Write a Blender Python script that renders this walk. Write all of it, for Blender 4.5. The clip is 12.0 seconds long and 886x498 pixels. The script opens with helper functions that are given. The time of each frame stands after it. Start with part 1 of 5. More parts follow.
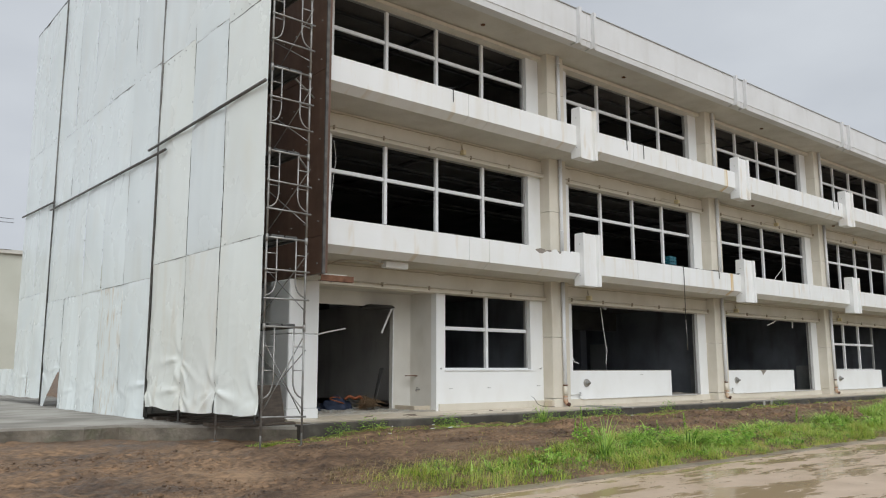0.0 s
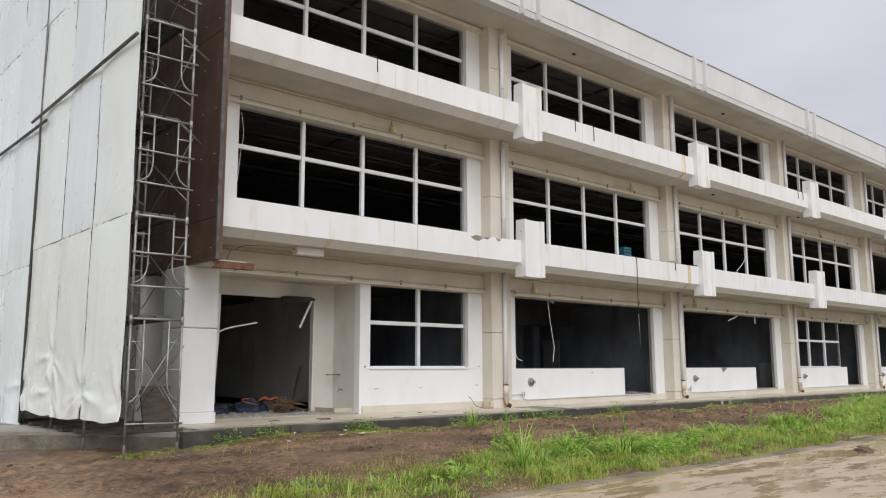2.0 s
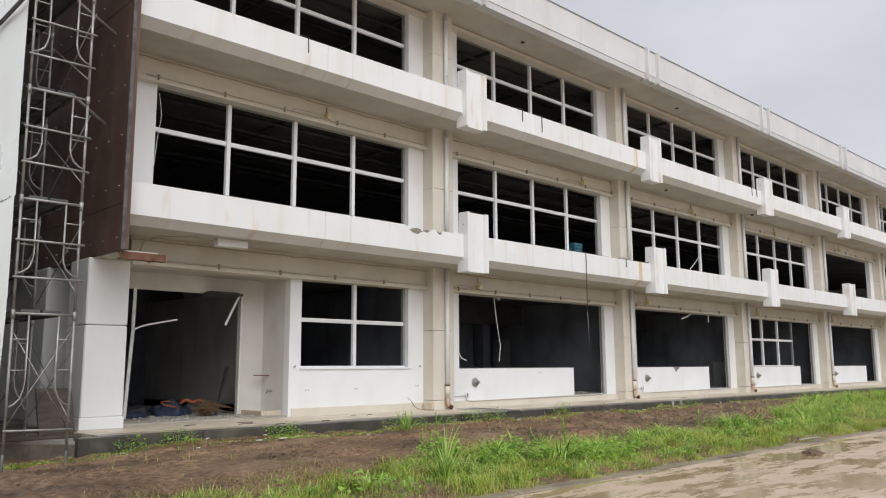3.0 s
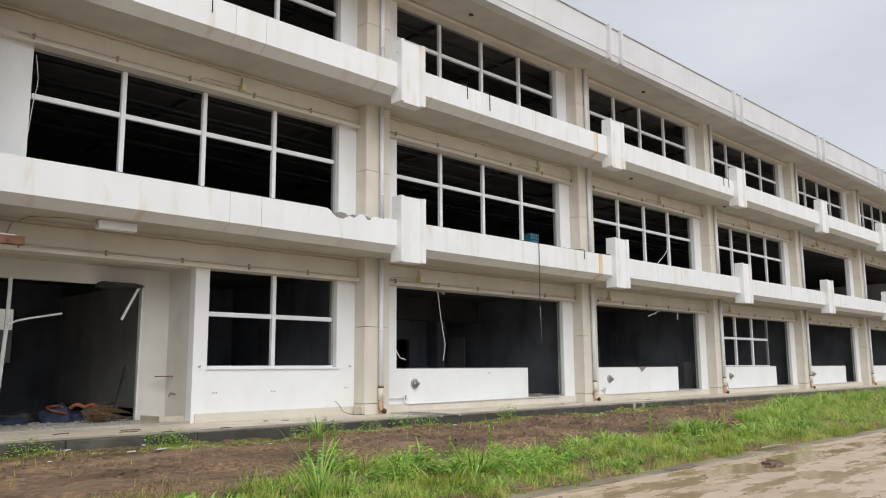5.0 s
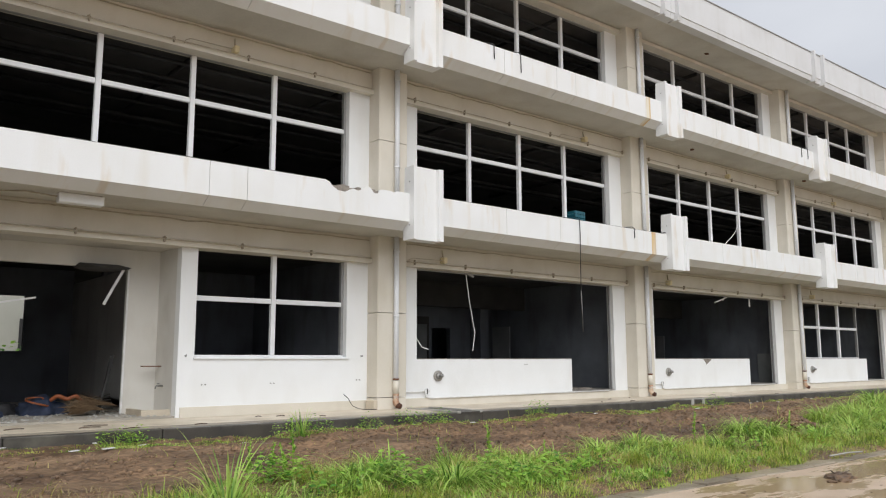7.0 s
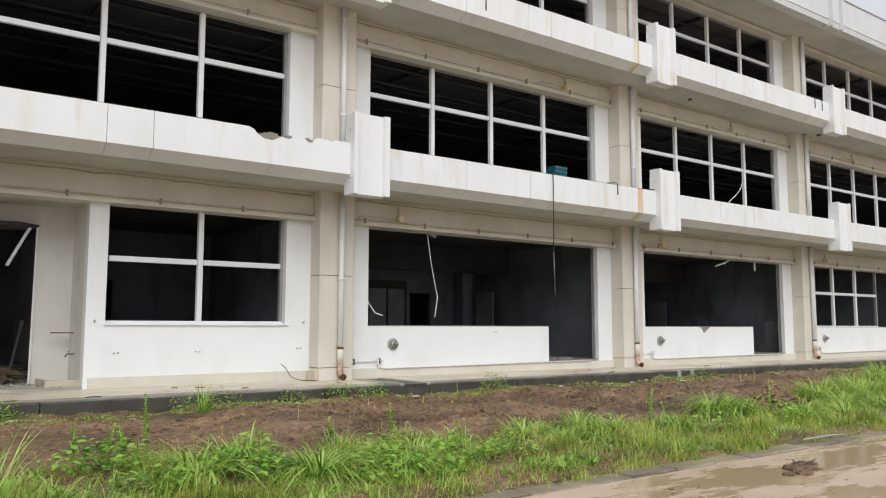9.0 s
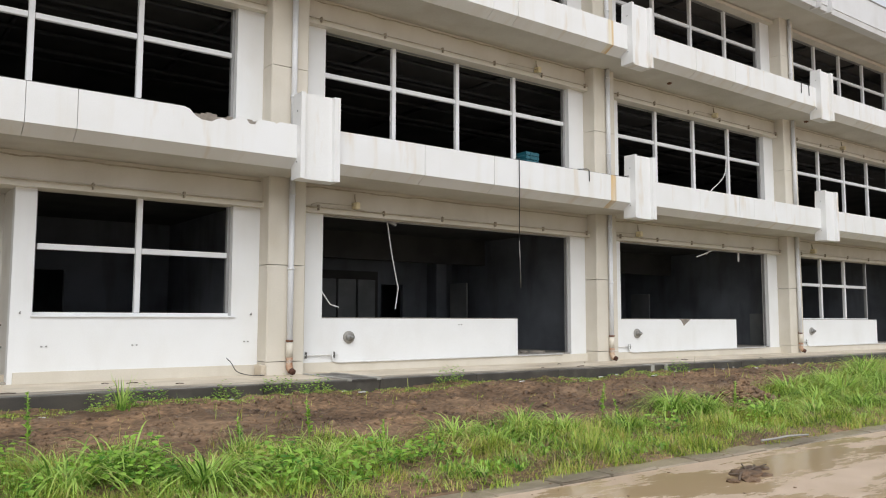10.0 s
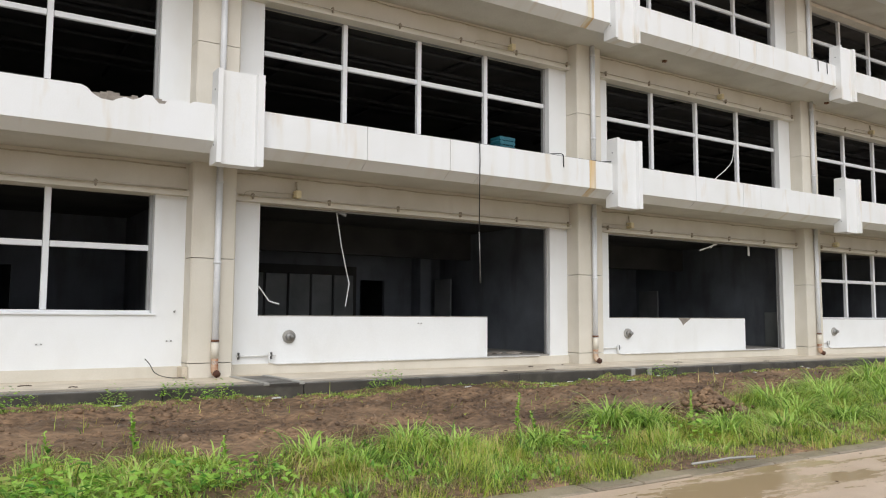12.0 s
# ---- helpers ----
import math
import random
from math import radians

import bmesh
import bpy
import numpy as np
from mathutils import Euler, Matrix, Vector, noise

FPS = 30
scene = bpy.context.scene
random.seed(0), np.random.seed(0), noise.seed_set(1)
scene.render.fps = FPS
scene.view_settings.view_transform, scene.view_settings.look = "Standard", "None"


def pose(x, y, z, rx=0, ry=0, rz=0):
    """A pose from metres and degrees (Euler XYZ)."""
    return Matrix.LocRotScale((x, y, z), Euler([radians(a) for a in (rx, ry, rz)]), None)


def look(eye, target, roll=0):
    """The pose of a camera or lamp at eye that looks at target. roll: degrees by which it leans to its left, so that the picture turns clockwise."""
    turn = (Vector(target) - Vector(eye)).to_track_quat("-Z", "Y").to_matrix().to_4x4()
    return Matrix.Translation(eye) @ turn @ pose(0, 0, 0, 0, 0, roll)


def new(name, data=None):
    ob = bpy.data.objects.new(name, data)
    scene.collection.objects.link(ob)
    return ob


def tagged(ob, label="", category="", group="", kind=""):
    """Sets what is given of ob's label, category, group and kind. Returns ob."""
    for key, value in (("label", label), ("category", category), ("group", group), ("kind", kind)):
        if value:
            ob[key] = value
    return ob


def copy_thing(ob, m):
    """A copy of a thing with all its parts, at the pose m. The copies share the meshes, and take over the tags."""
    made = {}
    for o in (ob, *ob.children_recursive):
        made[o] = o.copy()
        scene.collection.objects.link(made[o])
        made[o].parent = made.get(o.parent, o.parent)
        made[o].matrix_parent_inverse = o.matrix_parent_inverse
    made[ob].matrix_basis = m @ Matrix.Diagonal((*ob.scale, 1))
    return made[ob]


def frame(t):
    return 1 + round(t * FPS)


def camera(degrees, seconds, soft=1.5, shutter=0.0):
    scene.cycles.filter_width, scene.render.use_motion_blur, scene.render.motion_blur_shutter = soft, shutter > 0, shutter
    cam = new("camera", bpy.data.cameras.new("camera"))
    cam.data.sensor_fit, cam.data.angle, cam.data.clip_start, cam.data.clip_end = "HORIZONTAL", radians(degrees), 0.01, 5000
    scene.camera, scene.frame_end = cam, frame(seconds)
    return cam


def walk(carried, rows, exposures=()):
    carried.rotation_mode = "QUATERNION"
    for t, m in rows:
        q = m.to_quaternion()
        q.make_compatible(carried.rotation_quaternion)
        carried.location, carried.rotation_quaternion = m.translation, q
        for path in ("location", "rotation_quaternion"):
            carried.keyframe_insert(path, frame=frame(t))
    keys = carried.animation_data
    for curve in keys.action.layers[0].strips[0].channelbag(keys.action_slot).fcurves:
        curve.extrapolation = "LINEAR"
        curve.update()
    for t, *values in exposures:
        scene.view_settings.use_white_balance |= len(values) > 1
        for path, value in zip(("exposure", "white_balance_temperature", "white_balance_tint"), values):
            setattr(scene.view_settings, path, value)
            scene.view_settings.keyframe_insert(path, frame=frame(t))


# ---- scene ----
cam = camera(58.3, 12.0, 1.15)
METRES, EYE, TILT, LEAN, TURN = 13.2, 1.5, 0.0, 0.0, -39.9
ROWS = [
    (0.0, 0.0, 0.0, 0.0, 0.01, 8.65, 0.08),
    (0.5, 0.0213, 0.0304, 0.0014, -0.15, 8.55, 0.14),
    (1.0, 0.0439, 0.0637, 0.0014, -0.3, 8.5, 0.18),
    (1.5, 0.0677, 0.0981, 0.0019, -0.71, 8.49, 0.18),
    (2.0, 0.0897, 0.1356, 0.0012, -1.63, 8.47, 0.17),
    (2.5, 0.1156, 0.1715, 0.0006, -3.01, 8.49, 0.22),
    (3.0, 0.1388, 0.2065, 0.0002, -4.16, 8.48, 0.3),
    (5.0, 0.2399, 0.3358, -0.0029, -5.03, 8.58, 0.39),
    (5.5, 0.267, 0.3679, -0.0033, -4.39, 8.61, 0.39),
    (6.0, 0.2911, 0.402, -0.0043, -2.85, 8.67, 0.37),
    (6.5, 0.3176, 0.4385, -0.0053, -0.77, 8.58, 0.3),
    (8.5, 0.4263, 0.5624, -0.0048, 3.31, 6.15, -0.05),
    (9.0, 0.4565, 0.5904, -0.0044, 3.25, 5.66, -0.06),
    (9.5, 0.4846, 0.62, -0.0044, 3.2, 5.3, -0.09),
    (10.0, 0.5157, 0.6481, -0.0044, 3.42, 5.11, -0.1),
    (10.5, 0.5463, 0.6754, -0.0047, 4.13, 4.99, -0.14),
    (11.0, 0.579, 0.7022, -0.0053, 5.38, 4.93, -0.21),
    (11.5, 0.6108, 0.7305, -0.0048, 6.62, 4.9, -0.27),
    (12.0, 0.6438, 0.7583, -0.0027, 7.11, 4.92, -0.29),
]
walk(cam, [(t, pose(0, 0, EYE, TILT, LEAN, TURN) @ pose(METRES * x, METRES * y, METRES * z, 90 + pitch, roll, yaw)) for t, x, y, z, yaw, pitch, roll in ROWS], [(0.0, -0.17, 6420, 7.5), (0.5, -0.16, 6480, 9), (2.5, -0.05, 6530, 11.5), (5.5, 0.0, 6480, 10), (12.0, 0.03, 6500, 10)])

# ---- world, sun ----
world = bpy.data.worlds.new("overcast_sky")
scene.world = world
world.use_nodes = True
wn = world.node_tree
for n in list(wn.nodes):
    wn.nodes.remove(n)
SUN_EL, SUN_AZ = radians(46), radians(208)   # azimuth from +y, clockwise
w_out = wn.nodes.new("ShaderNodeOutputWorld")
w_bg = wn.nodes.new("ShaderNodeBackground")
w_sky = wn.nodes.new("ShaderNodeTexSky")
w_sky.sky_type, w_sky.sun_disc = "NISHITA", False
w_sky.sun_elevation, w_sky.sun_rotation = SUN_EL, SUN_AZ
w_sky.dust_density, w_sky.ozone_density = 4.0, 1.0
w_hsv = wn.nodes.new("ShaderNodeHueSaturation")
w_hsv.inputs["Saturation"].default_value = 0.12
w_co = wn.nodes.new("ShaderNodeTexCoord")
w_map = wn.nodes.new("ShaderNodeMapping")
w_map.inputs["Scale"].default_value = (1.6, 1.6, 4.0)
w_noise = wn.nodes.new("ShaderNodeTexNoise")
w_noise.inputs["Scale"].default_value, w_noise.inputs["Detail"].default_value = 1.3, 5.0
w_ramp = wn.nodes.new("ShaderNodeValToRGB")
w_ramp.color_ramp.elements[0].position, w_ramp.color_ramp.elements[0].color = 0.3, (6.0, 6.3, 7.0, 1)
w_ramp.color_ramp.elements[1].position, w_ramp.color_ramp.elements[1].color = 0.7, (8.1, 8.42, 9.05, 1)
w_mix = wn.nodes.new("ShaderNodeMix")
w_mix.data_type = "RGBA"
w_mix.inputs[0].default_value = 0.85
wn.links.new(w_sky.outputs[0], w_hsv.inputs["Color"])
wn.links.new(w_co.outputs["Generated"], w_map.inputs[0])
wn.links.new(w_map.outputs[0], w_noise.inputs["Vector"])
wn.links.new(w_noise.outputs["Fac"], w_ramp.inputs[0])
wn.links.new(w_hsv.outputs[0], w_mix.inputs[6])
wn.links.new(w_ramp.outputs[0], w_mix.inputs[7])
wn.links.new(w_mix.outputs[2], w_bg.inputs[0])
w_bg.inputs[1].default_value = 0.1
wn.links.new(w_bg.outputs[0], w_out.inputs[0])
sun = new("sun", bpy.data.lights.new("sun", "SUN"))
sun.data.energy, sun.data.angle, sun.data.color = 2.4, radians(60), (1.0, 1.0, 1.0)
sun_way = Vector((math.sin(SUN_AZ) * math.cos(SUN_EL), math.cos(SUN_AZ) * math.cos(SUN_EL), math.sin(SUN_EL)))
sun.matrix_world = look((20, -20, 40), Vector((20, -20, 40)) - sun_way)


# ---- materials ----
def mat(name, base, second=None, scale=3.0, rough=0.6, metal=0.0, bump=0.15, fine=60.0, stretch=(1, 1, 1), stain=None, stain_amount=0.35, stain_scale=(1.2, 1.2, 0.25), vary=0.0, gloss=None, grain=0.25, depth=0.02, streak=None, rich=3.0, contrast=(0.5, 1.3)):
    """A procedural surface: base and second colours mixed by noise, a stain of its own shape, fine grain and relief."""
    m = bpy.data.materials.new(name)
    m.use_nodes = True
    nt = m.node_tree
    bs = nt.nodes["Principled BSDF"]
    bs.inputs["Metallic"].default_value = metal
    geo = nt.nodes.new("ShaderNodeNewGeometry")
    mp = nt.nodes.new("ShaderNodeMapping")
    mp.inputs["Scale"].default_value = stretch
    nt.links.new(geo.outputs["Position"], mp.inputs[0])

    def noise_of(sc, detail, vec):
        n = nt.nodes.new("ShaderNodeTexNoise")
        n.inputs["Scale"].default_value, n.inputs["Detail"].default_value = sc, detail
        nt.links.new(vec, n.inputs["Vector"])
        return n.outputs["Fac"]

    def ramp(fac, a, b, ca=(0, 0, 0, 1), cb=(1, 1, 1, 1)):
        r = nt.nodes.new("ShaderNodeValToRGB")
        r.color_ramp.elements[0].position, r.color_ramp.elements[0].color = a, ca
        r.color_ramp.elements[1].position, r.color_ramp.elements[1].color = b, cb
        nt.links.new(fac, r.inputs[0])
        return r.outputs[0]

    def mixed(fac, a, b, how="MIX"):
        x = nt.nodes.new("ShaderNodeMix")
        x.data_type, x.blend_type = "RGBA", how
        for sock, v in ((x.inputs[0], fac), (x.inputs[6], a), (x.inputs[7], b)):
            if isinstance(v, bpy.types.NodeSocket):
                nt.links.new(v, sock)
            else:
                sock.default_value = v if isinstance(v, float) else (*v[:3], 1)
        return x.outputs[2]

    second = second or tuple(c * 0.8 for c in base)
    big = noise_of(scale, 6.0, mp.outputs[0])
    small = noise_of(fine, rich, mp.outputs[0])
    col = mixed(ramp(big, 0.35, 0.68), base, second)
    col = mixed(grain, col, ramp(small, 0.3, 0.7, (contrast[0],) * 3 + (1,), (contrast[1],) * 3 + (1,)), "MULTIPLY")
    if stain:
        sm = nt.nodes.new("ShaderNodeMapping")
        sm.inputs["Scale"].default_value = stain_scale
        nt.links.new(geo.outputs["Position"], sm.inputs[0])
        sf = ramp(noise_of(2.2, 7.0, sm.outputs[0]), 0.52, 0.78, (0, 0, 0, 1), (stain_amount,) * 3 + (1,))
        col = mixed(sf, col, stain)
    if streak:
        km = nt.nodes.new("ShaderNodeMapping")
        km.inputs["Scale"].default_value = (2.1, 0.3, 0.45)
        nt.links.new(geo.outputs["Position"], km.inputs[0])
        kf = ramp(noise_of(1.7, 3.0, km.outputs[0]), 0.58, 0.76, (0, 0, 0, 1), (0.42,) * 3 + (1,))
        col = mixed(kf, col, streak)
    if vary:
        oi = nt.nodes.new("ShaderNodeObjectInfo")
        col = mixed(1.0, col, ramp(oi.outputs["Random"], 0.0, 1.0, (1 - vary,) * 3 + (1,), (1 + vary,) * 3 + (1,)), "MULTIPLY")
    nt.links.new(col, bs.inputs["Base Color"])
    lo, hi = gloss or (max(0.02, rough - 0.12), min(1.0, rough + 0.12))
    nt.links.new(ramp(big, 0.3, 0.7, (lo,) * 3 + (1,), (hi,) * 3 + (1,)), bs.inputs["Roughness"])
    if bump:
        b = nt.nodes.new("ShaderNodeBump")
        b.inputs["Strength"].default_value, b.inputs["Distance"].default_value = bump, depth
        nt.links.new(mixed(0.5, big, small), b.inputs["Height"])
        nt.links.new(b.outputs[0], bs.inputs["Normal"])
    return m


M_WHITE = mat("white_wall_paint", (0.81, 0.82, 0.82), (0.77, 0.775, 0.765), 1.0, 0.55, stain=(0.55, 0.51, 0.44), stain_amount=0.2, stain_scale=(0.8, 0.8, 0.3), grain=0.06, bump=0.08)
M_BAND = mat("white_parapet_paint", (0.785, 0.79, 0.79), (0.735, 0.735, 0.72), 0.8, 0.5, stain=(0.60, 0.54, 0.42), stain_amount=0.36, stain_scale=(1.3, 0.4, 0.10), streak=(0.54, 0.38, 0.17), grain=0.06, bump=0.08)
M_BAND_RUST = mat("rust_streaked_parapet_paint", (0.745, 0.70, 0.58), (0.60, 0.38, 0.13), 2.2, 0.55, stretch=(5.0, 1.0, 0.25), stain=(0.42, 0.22, 0.08), stain_amount=0.6, stain_scale=(6.0, 1.0, 0.3), grain=0.06, bump=0.08)
M_CREAM = mat("cream_paint", (0.67, 0.625, 0.54), (0.60, 0.555, 0.465), 1.2, 0.6, stain=(0.46, 0.40, 0.31), stain_amount=0.3, grain=0.08, bump=0.08)
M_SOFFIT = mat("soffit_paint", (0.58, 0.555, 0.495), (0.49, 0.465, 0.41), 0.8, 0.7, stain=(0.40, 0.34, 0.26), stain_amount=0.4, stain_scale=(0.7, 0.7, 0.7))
M_ALU = mat("white_aluminium", (0.80, 0.81, 0.82), (0.72, 0.73, 0.74), 2.0, 0.35, 0.0, 0.03, grain=0.05)
# Low bluish grey puts the rooms' dimness into the wall colour.
M_INNER = mat("dimmed_stripped_wall", (0.165, 0.18, 0.205), (0.105, 0.115, 0.132), 0.9, 0.85, stain=(0.05, 0.05, 0.05), stain_amount=0.6)
# Near-black: on ceilings and beams it puts the unlit rooms' darkness into colour.
M_DARK = mat("black_and_room_gloom", (0.06, 0.058, 0.055), (0.035, 0.035, 0.035), 0.9, 0.9)
M_FLOOR = mat("dusty_concrete_floor", (0.30, 0.28, 0.25), (0.20, 0.19, 0.17), 1.6, 0.8, bump=0.3)
M_PLINTH = mat("wet_concrete_plinth", (0.64, 0.56, 0.44), (0.52, 0.45, 0.35), 1.4, 0.5, bump=0.3, stain=(0.20, 0.17, 0.135), stain_amount=0.45, stain_scale=(0.8, 0.8, 0.8))
M_EDGE = mat("stained_walkway_edge", (0.42, 0.365, 0.285), (0.20, 0.175, 0.14), 1.1, 0.5, bump=0.3, stain=(0.10, 0.085, 0.07), stain_amount=0.7, stain_scale=(0.9, 1.6, 0.9))
M_KERB = mat("dark_wet_kerb", (0.075, 0.066, 0.055), (0.04, 0.036, 0.031), 2.2, 0.4, bump=0.4, stain=(0.16, 0.15, 0.12), stain_amount=0.6, stain_scale=(1.5, 1.5, 1.5))
M_PAD = mat("grey_concrete_pad", (0.42, 0.41, 0.38), (0.30, 0.29, 0.26), 1.2, 0.55, bump=0.25, stain=(0.16, 0.13, 0.10), stain_amount=0.6, stain_scale=(1, 1, 1))
M_MUD = mat("wet_brown_mud", (0.232, 0.143, 0.080), (0.078, 0.047, 0.028), 1.3, 0.45, bump=1.0, fine=17.0, grain=0.9, depth=0.085, rich=12.0, contrast=(0.30, 1.55), stretch=(0.6, 1.2, 1.0), stain=(0.32, 0.215, 0.13), stain_amount=0.8, stain_scale=(0.24, 0.7, 0.5), gloss=(0.85, 0.40))
M_STEEL = mat("galvanised_steel", (0.36, 0.36, 0.35), (0.24, 0.235, 0.22), 6.0, 0.5, 0.55, 0.05, stain=(0.22, 0.14, 0.08), stain_amount=0.5, stain_scale=(3, 3, 3))
M_TARP = mat("white_scaffold_sheet", (0.83, 0.89, 0.89), (0.79, 0.85, 0.85), 0.5, 0.27, 0.0, 0.0, stain=(0.70, 0.66, 0.56), stain_amount=0.22, stain_scale=(0.5, 0.5, 0.22), vary=0.035, grain=0.03)
M_TARP_CREAM = mat("creamy_scaffold_sheet", (0.86, 0.905, 0.87), (0.835, 0.875, 0.83), 0.5, 0.27, 0.0, 0.0, stain=(0.70, 0.64, 0.50), stain_amount=0.25, stain_scale=(0.5, 0.5, 0.22), vary=0.02, grain=0.03)
M_TARP_OLD = mat("soiled_scaffold_sheet", (0.84, 0.87, 0.83), (0.80, 0.83, 0.775), 0.6, 0.3, 0.0, 0.0, stain=(0.60, 0.51, 0.36), stain_amount=0.42, stain_scale=(1.1, 1.1, 0.28), vary=0.02, grain=0.03)
M_TARP_RUST = mat("rust_stained_scaffold_sheet", (0.83, 0.885, 0.88), (0.79, 0.84, 0.825), 0.6, 0.3, 0.0, 0.0, stain=(0.50, 0.33, 0.14), stain_amount=0.8, stain_scale=(3.2, 3.2, 0.7), grain=0.03)
M_JAMB = mat("grey_aluminium_edge", (0.36, 0.36, 0.355), (0.28, 0.28, 0.275), 3.0, 0.4, 0.3, 0.03, grain=0.1)
M_GUTTER = mat("wet_grey_gutter", (0.34, 0.28, 0.20), (0.18, 0.15, 0.11), 1.3, 0.4, bump=0.4, stain=(0.10, 0.09, 0.07), stain_amount=0.6, stain_scale=(1.2, 1.2, 1.2))
M_BROWN = mat("brown_primer_board", (0.145, 0.080, 0.053), (0.098, 0.056, 0.038), 1.4, 0.6, stain=(0.19, 0.125, 0.09), stain_amount=0.5, stain_scale=(2, 2, 0.3))
M_RUST = mat("rusty_metal", (0.19, 0.088, 0.048), (0.10, 0.045, 0.026), 9.0, 0.8, 0.1, 0.3)
# Off-white paint, darkened to put the recess's shade into the colour.
M_RECESS_SHADE = mat("off_white_recess_shaded", (0.68, 0.66, 0.61), (0.60, 0.58, 0.53), 1.0, 0.6, stain=(0.42, 0.38, 0.31), stain_amount=0.35, stain_scale=(0.9, 0.9, 0.4), grain=0.08, bump=0.08)
M_FAR = mat("far_cream_wall", (0.60, 0.60, 0.52), (0.53, 0.53, 0.45), 0.5, 0.7)


# ---- building blocks ----
def box(bm, x0, x1, y0, y1, z0, z1):
    v = [bm.verts.new((x, y, z)) for z in (z0, z1) for y in (y0, y1) for x in (x0, x1)]
    for f in ((0, 2, 3, 1), (4, 5, 7, 6), (0, 1, 5, 4), (2, 6, 7, 3), (0, 4, 6, 2), (1, 3, 7, 5)):
        bm.faces.new([v[i] for i in f])
    return v


def boxes(*rows):
    bm = bmesh.new()
    for r in rows:
        box(bm, *r)
    return bm


def soft_box(x0, x1, y0, y1, z0, z1, r=0.006):
    bm = boxes((x0, x1, y0, y1, z0, z1))
    bmesh.ops.bevel(bm, geom=bm.edges[:], offset=r, segments=1, affect="EDGES")
    return bm


def prism(profile, x0, x1, bm=None):
    """A (y, z) outline pulled along x."""
    bm = bm or bmesh.new()
    a = [bm.verts.new((x0, y, z)) for y, z in profile]
    b = [bm.verts.new((x1, y, z)) for y, z in profile]
    n = len(profile)
    for i in range(n):
        bm.faces.new((a[i], b[i], b[(i + 1) % n], a[(i + 1) % n]))
    bm.faces.new(a[::-1])
    bm.faces.new(b)
    bmesh.ops.recalc_face_normals(bm, faces=bm.faces[:])
    return bm


def tube(points, r, sides=8, bm=None, cap=True):
    """A round bar along points."""
    bm = bm or bmesh.new()
    pts = [Vector(p) for p in points]
    rings = []
    for i, p in enumerate(pts):
        d = (pts[min(i + 1, len(pts) - 1)] - pts[max(i - 1, 0)]).normalized()
        u = d.orthogonal().normalized() if abs(d.z) > 0.99 else d.cross(Vector((0, 0, 1))).normalized()
        w = d.cross(u)
        rings.append([bm.verts.new(p + r * (math.cos(k * math.tau / sides) * u + math.sin(k * math.tau / sides) * w)) for k in range(sides)])
    for a, b in zip(rings, rings[1:]):
        for k in range(sides):
            bm.faces.new((a[k], a[(k + 1) % sides], b[(k + 1) % sides], b[k]))
    if cap:
        bm.faces.new(rings[0][::-1])
        bm.faces.new(rings[-1])
    for f in bm.faces:
        f.smooth = True
    return bm


def mesh_of(name, bm, material):
    me = bpy.data.meshes.new(name)
    bmesh.ops.recalc_face_normals(bm, faces=bm.faces[:])
    bm.to_mesh(me)
    bm.free()
    me.materials.append(material)
    return me


def part(name, bm, material, parent, label=""):
    ob = new(name, bm if isinstance(bm, bpy.types.Mesh) else mesh_of(name, bm, material))
    ob.parent = parent
    return tagged(ob, label)


def thing(name, bm=None, material=None, label="", category="", group="", kind="", at=None):
    ob = new(name, mesh_of(name, bm, material) if bm else None)
    if at:
        ob.matrix_basis = pose(*at)
    return tagged(ob, label, category, group, kind)


# ---- the plan ----
BAYS, PITCH = 7, 8.17
X0 = 8.35            # left end of the building
GRID = [16.3 + PITCH * i for i in range(BAYS)]     # left edge of each column
X1 = GRID[-1] + 0.8
YW, YC, YB = 15.25, 14.88, 13.85     # wall face, column face, parapet face
STOREY = 3.52
Z_PLINTH, Z_FLOOR = 0.50, 0.72
DEPTH = 27.5


# ---- ground, road, plinth ----
def ground_height(x, y):
    if y < 7.55:
        return -0.06
    rise = 0.012 + 0.048 * min(1.0, max(0.0, (y - 7.56) / 0.2)) + 0.20 * min(1.0, max(0.0, (y - 7.8) / 3.0)) + 0.06 * min(1.0, max(0.0, (y - 10) / 3.0))
    rise -= 0.14 * min(1.0, max(0.0, (9.0 - x) / 1.5)) * min(1.0, max(0.0, (y - 10.5) / 2.0))
    if y > 45 or x < -30 or x > 75:
        return rise
    p = Vector((x, y, 0))
    rough = 0.06 * noise.noise(p * 0.6) + 0.045 * noise.noise(p * 2.1 + Vector((7, 3, 0))) + 0.075 * abs(noise.noise(p * 3.6)) + 0.035 * noise.noise(p * 8.0)
    ruts = 0.05 * noise.noise(Vector((x * 0.6, y * 3.5, 3.0))) + 0.028 * noise.noise(Vector((x * 2.5, y * 8.0, 6.0)))
    calm = 1.0 - 0.55 * min(1.0, max(0.0, (13.5 - x) / 2.5), max(0.0, (x - 6.0) / 2.0)) if x > 6.0 else 1.0
    ruts += (1 - calm) * 0.05 * noise.noise(Vector((x * 0.25, y * 2.4, 13.0)))
    return rise + (rough * calm + ruts) * min(1.0, max(0.05, (y - 7.7) / 1.2))


